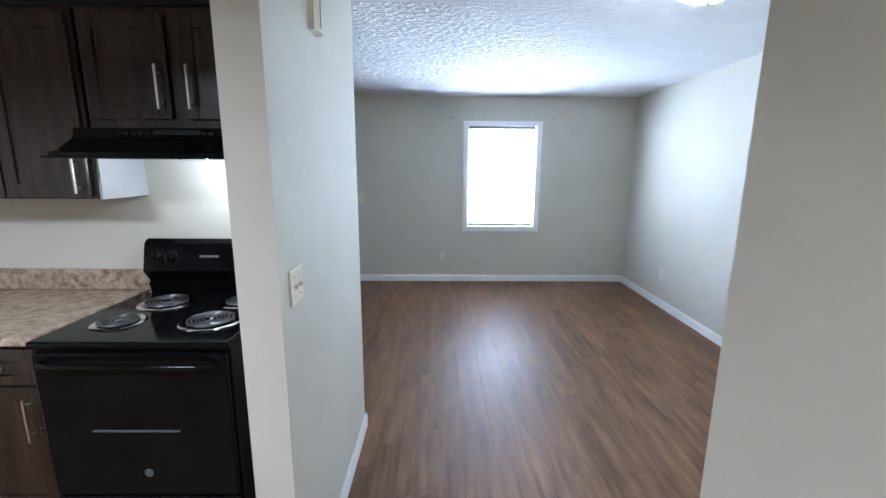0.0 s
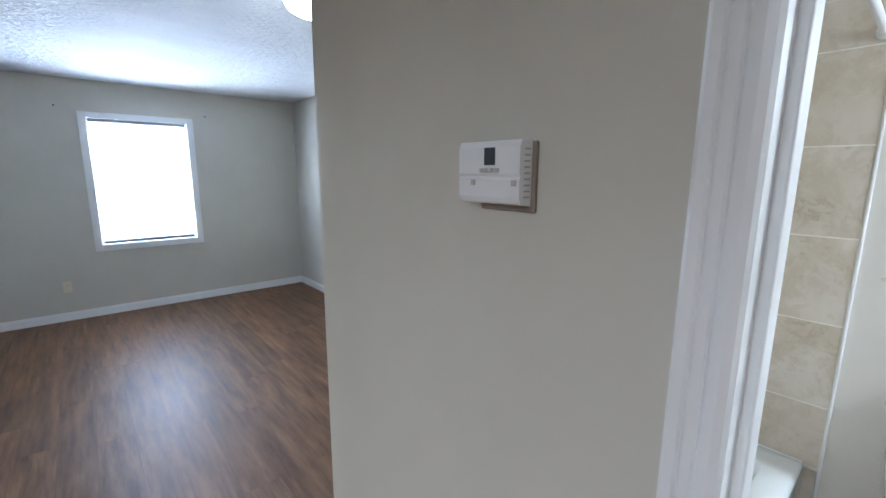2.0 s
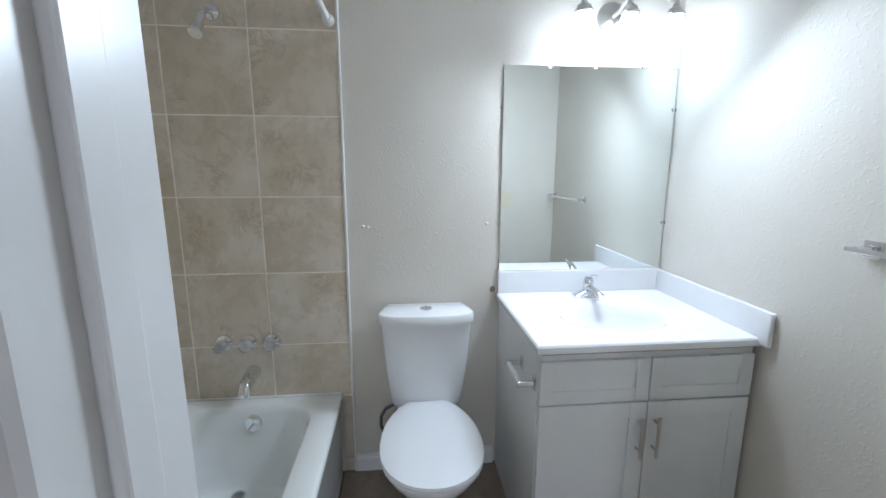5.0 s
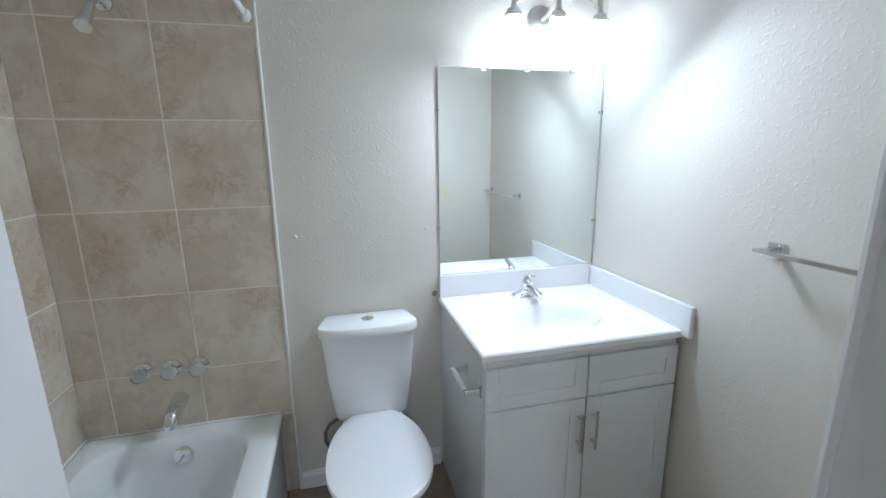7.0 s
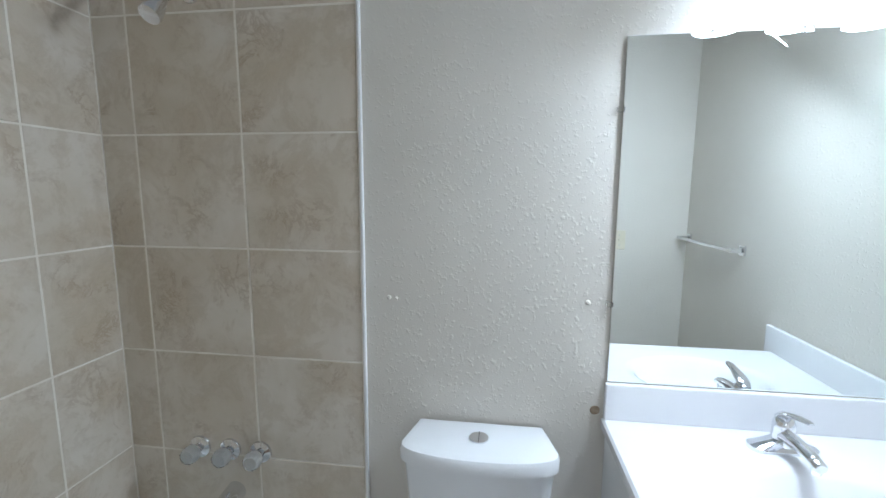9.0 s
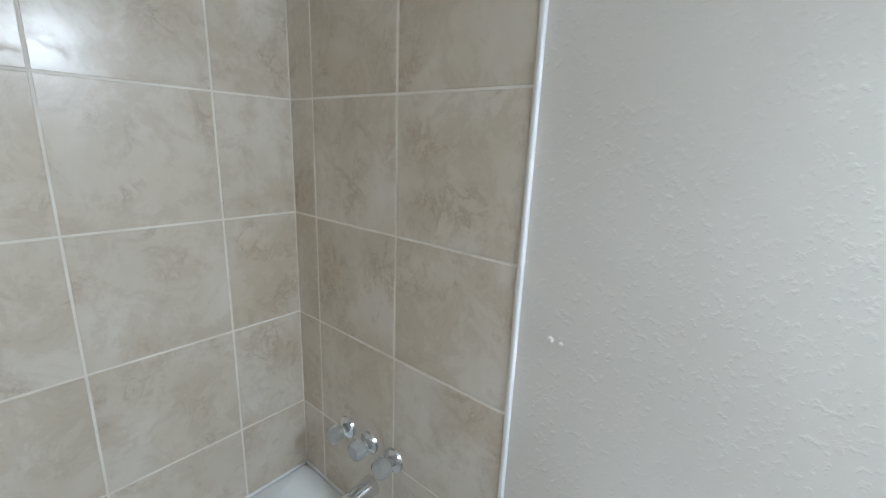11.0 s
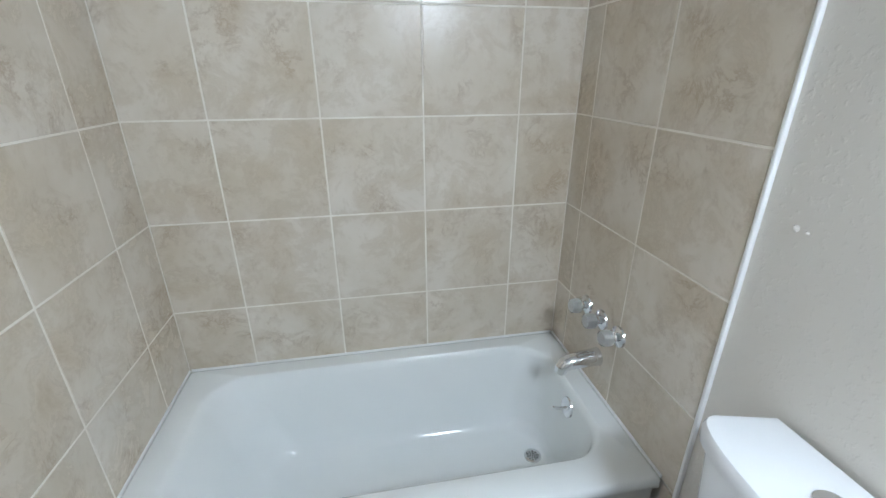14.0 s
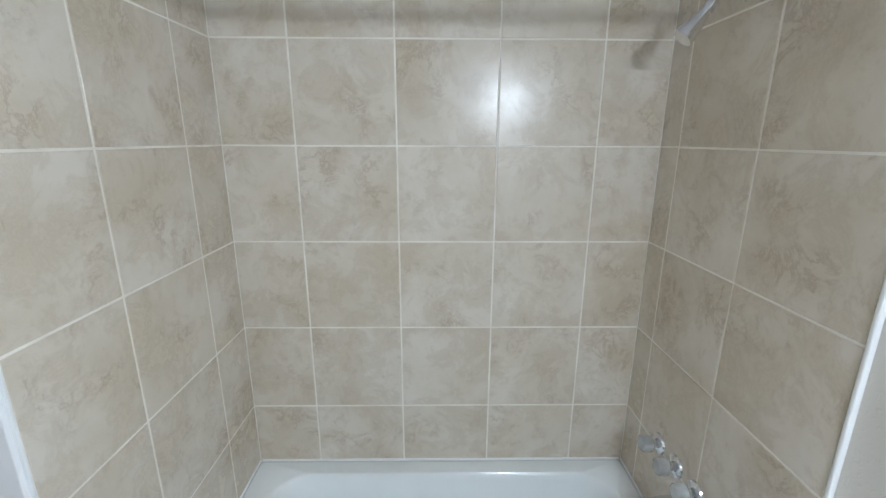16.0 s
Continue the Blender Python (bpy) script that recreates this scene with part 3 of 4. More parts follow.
bm = rings([[(x, y, z) for y, z in ((2.80, 0.912), (2.785, 0.97), (2.80, 0.98), (2.755, 1.045), (2.79, 1.185), (2.82, 1.205), (2.862, 1.20), (2.862, 0.912))] for x in (RX0 + 0.056, RX0 + 0.072, RX1 - 0.022, RX1 - 0.006)])
panel = part("control_panel", bm, BLACK, stove)
for x in (-1.245, -1.175, -0.765, -0.69):
    m = Matrix.Translation((x, 2.772, 1.115)) @ pose(0, 0, 0, 76, 0, 0)
    kn = part("knob", lathe([(0.030, 0), (0.030, 0.004), (0.022, 0.008), (0.020, 0.026), (0.017, 0.029), (0, 0.029)], m, 20), BLACK_DULL, panel, smooth=True)
    g = box(-0.004, 0.004, -0.021, 0.021, 0.027, 0.038, 0.002)
    g.transform(m)
    part("grip", g, BLACK, kn)
    for k in range(9):
        a = radians(-120 + 30 * k)
        g = box(-0.0012, 0.0012, 0.034, 0.038, 0.0005, 0.0012)
        g.transform(m @ pose(0, 0, 0, 0, 0, math.degrees(a)))
        part("tick_mark", g, PRINT, kn)
g = box(-0.05, 0.05, -0.006, 0.006, 0.0006, 0.0014)
g.transform(Matrix.Translation((-0.98, 2.770, 1.12)) @ pose(0, 0, 0, 76, 0, 0))
part("logo_bar", g, PRINT, panel, "pale printed bar")


def burner(x, y, r):
    """A coil burner in a chrome drip bowl."""
    b = part("burner", lathe([(r * 0.35, -0.006), (r * 0.8, -0.002), (r * 0.96, 0.004), (r * 1.08, 0.006), (r * 1.16, 0.002), (r * 1.16, 0.0)], pose(x, y, 0.915), 40, cap1=False), CHROME, stove, "chrome drip bowl", smooth=True)
    turns = 4 if r < 0.09 else 5
    pts = []
    for k in range(turns * 22 + 1):
        a = 2 * math.pi * k / 22
        rr = r * (0.20 + 0.70 * k / (turns * 22))
        pts.append((x + rr * math.cos(a), y + rr * math.sin(a), 0.927))
    part("coil", tube(pts, 0.0048, 8), COIL, b, "dark heating coil", smooth=True)
    part("coil_cap", lathe([(0.014, 0.006), (0.014, 0.013), (0, 0.015)], pose(x, y, 0.915), 14), CHROME, b)


burner(-1.17, 2.36, 0.090)
burner(-1.13, 2.63, 0.112)
burner(-0.78, 2.38, 0.112)
burner(-0.76, 2.64, 0.090)


def shaker(name, x0, x1, z0, z1, y, parent, mat, rail=0.055, label=""):
    """A framed cabinet front that looks along -y."""
    d = part(name, box(x0, x1, y - 0.012, y, z0, z1, 0.0015), mat, parent, label)
    for a in ((x0, x0 + rail, z0, z1), (x1 - rail, x1, z0, z1), (x0 + rail, x1 - rail, z0, z0 + rail), (x0 + rail, x1 - rail, z1 - rail, z1)):
        part("rail", box(a[0], a[1], y - 0.020, y - 0.012, a[2], a[3], 0.0015), mat, d)
    return d


def bar_pull(p0, p1, out, parent, mat, r=0.006):
    """A straight bar handle on two posts; out: the way from the front."""
    p0, p1, out = Vector(p0), Vector(p1), Vector(out)
    d = p1 - p0
    bm = tube([p0 + out, p1 + out], r, 10)
    for f in (0.16, 0.84):
        tube([p0 + d * f, p0 + d * f + out], r * 0.75, 8, bm=bm)
    return part("handle", bm, mat, parent, "brushed nickel bar pull", smooth=True)


UY = 2.55
upper = empty("wall_cabinet", (-0.93, 2.7, 1.74), "dark espresso wall cabinet over the range hood", "cabinet", "kitchen wall cabinets")
part("body", box(-1.316, -0.552, UY, YKB - 0.002, 1.745, 2.235), ESPRESSO, upper)
d = shaker("door", -1.300, -0.942, 1.782, 2.205, UY, upper, ESPRESSO)
bar_pull((-0.976, UY - 0.02, 1.82), (-0.976, UY - 0.02, 2.0), (0, -0.032, 0), d, NICKEL)
d = shaker("door", -0.878, -0.585, 1.782, 2.205, UY, upper, ESPRESSO)
bar_pull((-0.845, UY - 0.02, 1.82), (-0.845, UY - 0.02, 2.0), (0, -0.032, 0), d, NICKEL)
upper2 = empty("wall_cabinet", (-1.7, 2.7, 1.43), "dark espresso wall cabinet over the counter", "cabinet", "kitchen wall cabinets")
part("body", box(-2.32, -1.332, UY, YKB - 0.002, 1.432, 2.235), ESPRESSO, upper2)
part("side_panel", box(-1.331, -1.318, UY + 0.012, YKB - 0.002, 1.43, 1.735), LAMINATE_SIDE, upper2, "grey laminate cabinet side")
d = shaker("door", -1.72, -1.35, 1.445, 2.205, UY, upper2, ESPRESSO)
bar_pull((-1.385, UY - 0.02, 1.46), (-1.385, UY - 0.02, 1.61), (0, -0.032, 0), d, NICKEL)
shaker("door", -2.315, -1.73, 1.445, 2.205, UY, upper2, ESPRESSO)
part("crown", box(-2.32, -0.555, UY - 0.03, YKB - 0.002, 2.236, 2.30, 0.004), BLACK_DULL, upper2, "dark top moulding")
hood = empty("range_hood", (-0.95, 2.6, 1.62), "black under-cabinet range hood above the stove", "range hood")
prof = [(YKB - 0.004, 1.742), (2.50, 1.742), (2.485, 1.70), (2.40, 1.645), (2.36, 1.635), (2.36, 1.615), (2.38, 1.612), (YKB - 0.004, 1.612)]
part("shell", rings([[(x, y, z) for y, z in prof] for x in (-1.352, -0.575)]), BLACK, hood)
g = bmesh.new()
for k in range(14):
    box(-1.16 + k * 0.03, -1.14 + k * 0.03, 2.4845, 2.4875, 1.712, 1.724, bm=g)
part("vent_louvre", g, BLACK_DULL, hood)
part("logo_bar", box(-1.0, -0.80, 2.480, 2.486, 1.715, 1.732), BLACK_DULL, hood)
part("switch_knob", lathe([(0.012, 0), (0.010, 0.014), (0, 0.015)], facing(-0.68, 2.488, 1.72, "-y"), 14), GREY_PLASTIC, hood)
part("lip", box(-1.375, -0.570, 2.345, 2.372, 1.610, 1.622, 0.003), BLACK, hood)
part("lens", box(-0.95, -0.75, 2.56, 2.68, 1.606, 1.612, 0.001), ACRYLIC, hood)

base = empty("base_cabinet", (-1.7, 2.5, 0), "dark espresso base cabinet with drawer and door", "cabinet")
part("body", box(-2.32, RX0 - 0.008, 2.23, YKB - 0.002, 0.10, 0.874), ESPRESSO, base)
part("toe_kick", box(-2.32, RX0 - 0.008, 2.30, 2.32, 0.0, 0.10), BLACK_DULL, base)
d = shaker("drawer", -1.83, -1.41, 0.70, 0.855, 2.23, base, ESPRESSO, 0.04)
bar_pull((-1.69, 2.21, 0.775), (-1.53, 2.21, 0.775), (0, -0.032, 0), d, NICKEL)
d = shaker("door", -1.83, -1.41, 0.12, 0.685, 2.23, base, ESPRESSO)
bar_pull((-1.465, 2.21, 0.46), (-1.465, 2.21, 0.65), (0, -0.032, 0), d, NICKEL)
counter = empty("countertop", (-1.7, 2.5, 0.876), "speckled brown laminate countertop with backsplash", "countertop")
part("top", box(-2.32, RX0 - 0.004, 2.185, YKB - 0.002, 0.876, 0.914, 0.010, 3), GRANITE, counter)
part("backsplash", box(-2.32, RX0 + 0.02, YKB - 0.022, YKB - 0.002, 0.914, 1.030, 0.006), GRANITE, counter)
wall("wall_cabinet_end", [(-2.38, -2.32, 2.10, YKB, 0, H)], PAINT, "greige painted end wall of the kitchen run")

# ---- bathroom ----
VX0, VY0, VY1 = 1.953, YS + 0.012, 0.0
vanity = empty("vanity_cabinet", (2.27, -0.39, 0), "white bathroom vanity with two drawers and doors", "vanity")
part("body", box(VX0, XB - 0.002, VY0, VY1 - 0.012, 0.09, 0.755), CABINET_WHITE, vanity)
part("toe_kick", box(VX0 + 0.06, VX0 + 0.075, VY0, VY1 - 0.012, 0.004, 0.09), CABINET_WHITE, vanity)
part("side_panel", box(VX0 + 0.002, XB - 0.002, VY1 - 0.012, VY1 - 0.002, 0.004, 0.850, 0.001), CABINET_WHITE, vanity)
part("top_rail", box(VX0 - 0.002, VX0 + 0.018, VY0 + 0.002, VY1 - 0.013, 0.756, 0.8455, 0.001), CABINET_WHITE, vanity)
part("gap_strip", box(VX0 - 0.003, VX0 + 0.002, VY0 + 0.004, VY1 - 0.014, 0.846, 0.8585), WOOD_RAW, vanity, "raw chipboard edge under the top")


def front(name, y0, y1, z0, z1, rail):
    """A framed cabinet front that looks along -x."""
    d = part(name, box(VX0 - 0.012, VX0 - 0.001, y0, y1, z0, z1, 0.001), CABINET_WHITE, vanity)
    for a in ((y0, y0 + rail, z0, z1), (y1 - rail, y1, z0, z1), (y0 + rail, y1 - rail, z0, z0 + rail), (y0 + rail, y1 - rail, z1 - rail, z1)):
        part("rail", box(VX0 - 0.018, VX0 - 0.012, a[0], a[1], a[2], a[3], 0.0012), CABINET_WHITE, d)
    return d


_ym = -0.392
front("drawer", _ym + 0.002, VY1 - 0.006, 0.672, 0.827, 0.048)
front("drawer", VY0 + 0.004, _ym - 0.002, 0.672, 0.827, 0.048)
d = front("door", _ym + 0.002, VY1 - 0.006, 0.10, 0.666, 0.06)
bar_pull((VX0 - 0.018, _ym + 0.03, 0.47), (VX0 - 0.018, _ym + 0.03, 0.62), (-0.03, 0, 0), d, NICKEL)
d = front("door", VY0 + 0.004, _ym - 0.002, 0.10, 0.666, 0.06)
bar_pull((VX0 - 0.018, _ym - 0.03, 0.47), (VX0 - 0.018, _ym - 0.03, 0.62), (-0.03, 0, 0), d, NICKEL)

# the moulded top with its bowl
CT = 0.889
top = empty("bathroom_sink", (2.27, -0.39, 0.845), "glossy white cultured marble vanity top with basin", "sink")
N = 48
bx, by, ra, rb = 2.205, -0.385, 0.155, 0.210
X0, X1, Y0, Y1 = VX0 - 0.028, XB - 0.004, YS + 0.003, 0.012


def square_loop(z, inset=0.0):
    out = []
    for k in range(N):
        a = 2 * math.pi * k / N
        c, s = math.cos(a), math.sin(a)
        t = min((((X1 - inset - bx) if c > 0 else (bx - X0 - inset)) / max(abs(c), 1e-6)), (((Y1 - inset - by) if s > 0 else (by - Y0 - inset)) / max(abs(s), 1e-6)))
        out.append([bx + c * t, by + s * t, z])
    for cx, cy in ((X0 + inset, Y0 + inset), (X0 + inset, Y1 - inset), (X1 - inset, Y0 + inset), (X1 - inset, Y1 - inset)):
        k = min(range(N), key=lambda q: (out[q][0] - cx) ** 2 + (out[q][1] - cy) ** 2)
        out[k] = [cx, cy, z]
    return out


def oval(f, z, dx=0.0):
    return [(bx + dx + ra * f * math.cos(2 * math.pi * k / N), by + rb * f * math.sin(2 * math.pi * k / N), z) for k in range(N)]


bm = rings([square_loop(CT - 0.030, 0.006), square_loop(CT - 0.028), square_loop(CT - 0.006), square_loop(CT, 0.006), oval(1.16, CT), oval(1.06, CT - 0.003), oval(0.98, CT - 0.012), oval(0.86, CT - 0.05), oval(0.68, CT - 0.092, 0.01), oval(0.42, CT - 0.118, 0.02), oval(0.16, CT - 0.126, 0.03), oval(0.10, CT - 0.128, 0.03)], cap0=False)
part("top", bm, MARBLE, top, smooth=True)
part("backsplash", box(X1 - 0.018, X1, Y0 + 0.019, Y1 - 0.004, CT - 0.001, 0.992, 0.004), MARBLE, top)
part("side_splash", box(X0 - 0.035, X1, Y0, Y0 + 0.018, CT - 0.022, 0.988, 0.004), MARBLE, top)
dr = part("drain", lathe([(0.024, -0.124), (0.024, -0.120), (0.018, -0.1195), (0.016, -0.124), (0, -0.124)], pose(bx + 0.03, by, CT), 20), CHROME, top, "chrome drain", smooth=True)
part("stopper", lathe([(0.013, -0.123), (0.013, -0.119), (0, -0.117)], pose(bx + 0.03, by, CT), 16), BLACK_DULL, dr)

faucet = empty("bathroom_faucet", (2.445, -0.39, CT), "chrome single lever bathroom faucet", "faucet")
bm = rings([rounded(2.418, 2.472, -0.467, -0.313, 0.026, CT), rounded(2.418, 2.472, -0.467, -0.313, 0.026, CT + 0.010), rounded(2.424, 2.466, -0.445, -0.335, 0.020, CT + 0.018), rounded(2.426, 2.464, -0.415, -0.365, 0.017, CT + 0.030)])
part("base", bm, CHROME, faucet, smooth=True)
part("body", lathe([(0.027, 0.016), (0.0245, 0.030), (0.0225, 0.050), (0.0235, 0.056), (0.0235, 0.068), (0.019, 0.080), (0.010, 0.086), (0, 0.087)], pose(2.448, -0.39, CT), 24), CHROME, faucet, smooth=True)
bm = rings([[(x, -0.39 + w * math.cos(a), z + h * math.sin(a)) for a in [2 * math.pi * k / 16 for k in range(16)]] for x, z, w, h in ((2.452, CT + 0.036, 0.021, 0.018), (2.42, CT + 0.043, 0.020, 0.016), (2.38, CT + 0.045, 0.018, 0.013), (2.345, CT + 0.041, 0.0165, 0.012), (2.325, CT + 0.036, 0.015, 0.011), (2.320, CT + 0.034, 0.012, 0.009))])
part("spout", bm, CHROME, faucet, smooth=True)
part("aerator", lathe([(0.010, -0.014), (0.011, -0.010), (0.011, 0.004)], pose(2.334, -0.39, CT + 0.030), 16), CHROME, faucet, smooth=True)
bm = rings([[(x, -0.39 + w * math.cos(a), z + h * math.sin(a)) for a in [2 * math.pi * k / 14 for k in range(14)]] for x, z, w, h in ((2.468, CT + 0.078, 0.012, 0.006), (2.452, CT + 0.088, 0.018, 0.008), (2.43, CT + 0.097, 0.017, 0.007), (2.40, CT + 0.106, 0.013, 0.0055), (2.375, CT + 0.111, 0.011, 0.004), (2.362, CT + 0.112, 0.007, 0.003))])
part("lever", bm, CHROME, faucet, smooth=True)

holder = empty("toilet_paper_holder", (2.09, 0.0, 0.735), "chrome paper holder with white roller on vanity side", "paper holder")
for x in (1.975, 2.135):
    bm = box(x - 0.014, x + 0.014, -0.003, 0.004, 0.712, 0.762, 0.002)
    box(x - 0.008, x + 0.008, 0.003, 0.062, 0.725, 0.745, 0.004, bm=bm)
    part("post", bm, CHROME, holder)
part("roller", tube([(1.982, 0.052, 0.735), (2.03, 0.052, 0.735), (2.031, 0.052, 0.735), (2.128, 0.052, 0.735)], 0.009, 12, radii=[0.008, 0.008, 0.010, 0.010]), PLASTIC, holder, "white plastic roller", smooth=True)

mirror = empty("wall_mirror", (XB, -0.39, 0.98), "frameless wall mirror above the vanity", "mirror")
part("mirror_glass", box(XB - 0.007, XB - 0.002, -0.779, 0.002, 0.994, 1.889, 0.0012), SILVER, mirror)
for y, z in ((0.008, 1.715), (0.008, 1.21), (-0.774, 1.715), (-0.774, 1.21)):
    part("clip", box(XB - 0.011, XB - 0.001, y - 0.010, y + 0.008, z - 0.007, z + 0.007, 0.002), ACRYLIC, mirror, "clear plastic clip")
for y in (-0.20, -0.40, -0.62):
    part("clip", box(XB - 0.011, XB - 0.001, y - 0.010, y + 0.010, 1.880, 1.896, 0.002), ACRYLIC, mirror, "clear plastic clip")

# vanity light with three shades
light = empty("vanity_light", (XB, -0.455, 2.10), "brushed nickel vanity light with three lit shades", "wall lamp")
part("backplate", lathe([(0.062, 0), (0.060, 0.010), (0.040, 0.020), (0.020, 0.026), (0, 0.027)], Matrix.Translation((XB, -0.455, 2.085)) @ AX["-x"] @ pose(0, 0, 0), 28), NICKEL, light, smooth=True)
part("stem", tube([(XB - 0.02, -0.455, 2.085), (XB - 0.08, -0.455, 2.09), (XB - 0.150, -0.455, 2.125)], 0.009, 10), NICKEL, light, smooth=True)
pts = [(XB - 0.158, -0.455 + 0.19 * u, 2.128 - 0.018 * math.cos(u * math.pi * 2) * (1 if abs(u) > 0.25 else -0.4) - 0.012 * abs(u)) for u in [k / 12 - 1 for k in range(25)]]
part("arm", tube(pts, 0.008, 10), NICKEL, light, smooth=True)
for y in (-0.268, -0.455, -0.642):
    m = pose(XB - 0.160, y, 2.06)
    part("finial", lathe([(0.010, 0.03), (0.011, 0.06), (0.014, 0.07), (0.010, 0.082), (0.005, 0.096), (0, 0.10)], m, 16), NICKEL, light, smooth=True)
    part("fitter", lathe([(0.034, -0.012), (0.036, -0.004), (0.028, 0.004), (0.026, 0.014), (0.013, 0.022), (0.011, 0.036)], m, 24), NICKEL, light, smooth=True)
    part("shade", lathe([(0.028, -0.010), (0.034, -0.03), (0.040, -0.06), (0.050, -0.095), (0.060, -0.115)], m, 28, cap0=False, cap1=False), SHADE, light, "glowing frosted glass shade", smooth=True)

bar = empty("towel_bar", (1.36, YS, 1.25), "square chrome towel bar on the wall", "towel bar")
for x in (1.645, 1.10):
    bm = box(x - 0.022, x + 0.022, YS, YS + 0.010, 1.227, 1.273, 0.002)
    box(x - 0.010, x + 0.010, YS + 0.009, YS + 0.058, 1.240, 1.260, 0.002, bm=bm)
    part("mount", bm, CHROME, bar)
part("rail", box(1.075, 1.670, YS + 0.050, YS + 0.064, 1.243, 1.257, 0.002), CHROME, bar)

# toilet
TY = 0.345
toilet = empty("toilet", (2.25, TY, 0), "white two-piece dual flush toilet with closed lid", "toilet")


def d_shape(xb, xf, hw, z, r=0.03, n=20, bulge=0.35):
    """A loop with a flat back at xb and a bowed front at xf."""
    out = []
    for k in range(n + 1):
        a = math.pi * k / n
        y = hw * math.cos(a)
        out.append((xf + (xb - xf) * bulge * (1 - math.sin(a) ** 0.8), TY + y, z))
    out += [(xb, TY - hw + r, z), (xb, TY + hw - r, z)]
    return out


part("tank", rings([d_shape(2.52, 2.405, 0.150, 0.405), d_shape(2.522, 2.395, 0.158, 0.42), d_shape(2.525, 2.375, 0.180, 0.60), d_shape(2.528, 2.362, 0.196, 0.798), d_shape(2.528, 2.362, 0.196, 0.805)]), PORCELAIN, toilet, smooth=True)
lid = part("tank_lid", rings([d_shape(2.53, 2.362, 0.197, 0.806), d_shape(2.532, 2.346, 0.206, 0.811), d_shape(2.532, 2.345, 0.207, 0.838), d_shape(2.530, 2.352, 0.203, 0.848), d_shape(2.52, 2.372, 0.190, 0.853)]), PORCELAIN, toilet, smooth=True)
btn = part("flush_button", lathe([(0.026, 0), (0.026, 0.004), (0.022, 0.006), (0, 0.0065)], pose(2.445, TY, 0.853), 24), CHROME, lid, "chrome dual flush button", smooth=True)
part("split_line", box(2.422, 2.468, TY - 0.0008, TY + 0.0008, 0.8592, 0.8598), DARK, btn)


def egg(x0, x1, hw, z, n=40):
    """A loop from the back x1 to the round tip x0, widest a little behind the middle."""
    out = []
    for k in range(n):
        a = 2 * math.pi * k / n
        c, s = math.cos(a), math.sin(a)
        cx = x0 + (x1 - x0) * 0.53
        out.append((cx + ((x1 - cx) if c > 0 else (cx - x0)) * (abs(c) ** 0.9) * (1 if c > 0 else -1), TY + hw * s * (1 - 0.20 * c), z))
    return out


part("bowl", rings([egg(2.02, 2.48, 0.115, 0.004), egg(2.02, 2.48, 0.115, 0.03), egg(2.05, 2.46, 0.100, 0.12), egg(2.02, 2.46, 0.108, 0.20), egg(1.965, 2.47, 0.150, 0.30), egg(1.90, 2.48, 0.176, 0.365), egg(1.89, 2.485, 0.182, 0.392), egg(1.895, 2.48, 0.178, 0.398)]), PORCELAIN, toilet, smooth=True)
part("deck", rings([rounded(2.33, 2.53, TY - 0.13, TY + 0.13, 0.03, z) for z in (0.33, 0.40)]), PORCELAIN, toilet, smooth=True)
part("seat", rings([egg(1.885, 2.44, 0.186, 0.399), egg(1.878, 2.442, 0.190, 0.404), egg(1.878, 2.442, 0.190, 0.414), egg(1.885, 2.44, 0.186, 0.418)]), SEAT, toilet, smooth=True)
part("seat_lid", rings([egg(1.88, 2.442, 0.189, 0.419), egg(1.873, 2.445, 0.193, 0.424), egg(1.876, 2.444, 0.191, 0.433), egg(1.90, 2.43, 0.174, 0.439), egg(2.0, 2.38, 0.11, 0.442)]), SEAT, toilet, smooth=True)
for y in (TY - 0.07, TY + 0.07):
    part("hinge_cap", rings([rounded(2.415, 2.455, y - 0.022, y + 0.022, 0.012, z) for z in (0.40, 0.428)]), SEAT, toilet, smooth=True)
hose = empty("water_supply_line", (XB, 0.55, 0.2), "grey braided water supply hose behind the toilet", "hose")
part("hose", tube([(2.44, 0.47, 0.415), (2.44, 0.495, 0.405), (2.44, 0.53, 0.385), (2.445, 0.552, 0.345), (2.455, 0.555, 0.295), (2.47, 0.54, 0.245), (2.49, 0.522, 0.20), (2.495, 0.516, 0.165)], 0.008, 8), BRAID, hose, smooth=True)
part("valve", tube([(XB, 0.515, 0.155), (2.49, 0.515, 0.155)], 0.012, 12), CHROME, hose, smooth=True)
part("escutcheon", lathe([(0.030, 0), (0.026, 0.006), (0.012, 0.010)], facing(XB, 0.515, 0.155, "-x"), 18), CHROME, hose, smooth=True)

# old screw holes and wall patches
for y, z, r in ((0.614, 1.205, 0.0045), (0.062, 1.212, 0.0045), (0.592, 1.203, 0.003)):
    tagged(part("wall_plug", lathe([(r * 1.6, 0), (r, 0.004), (r * 0.3, 0.005), (0, 0.004)], facing(XB, y, z, "-x"), 12), BATH_PAINT), "painted-over plastic wall plug", "wall plug", "wall plugs")
tagged(part("wall_hole", lathe([(0.014, 0), (0.012, 0.002), (0, 0.0025)], facing(XB, 0.028, 0.905, "-x"), 10), WOOD_RAW), "small brown damaged spot beside the vanity top", "wall damage")

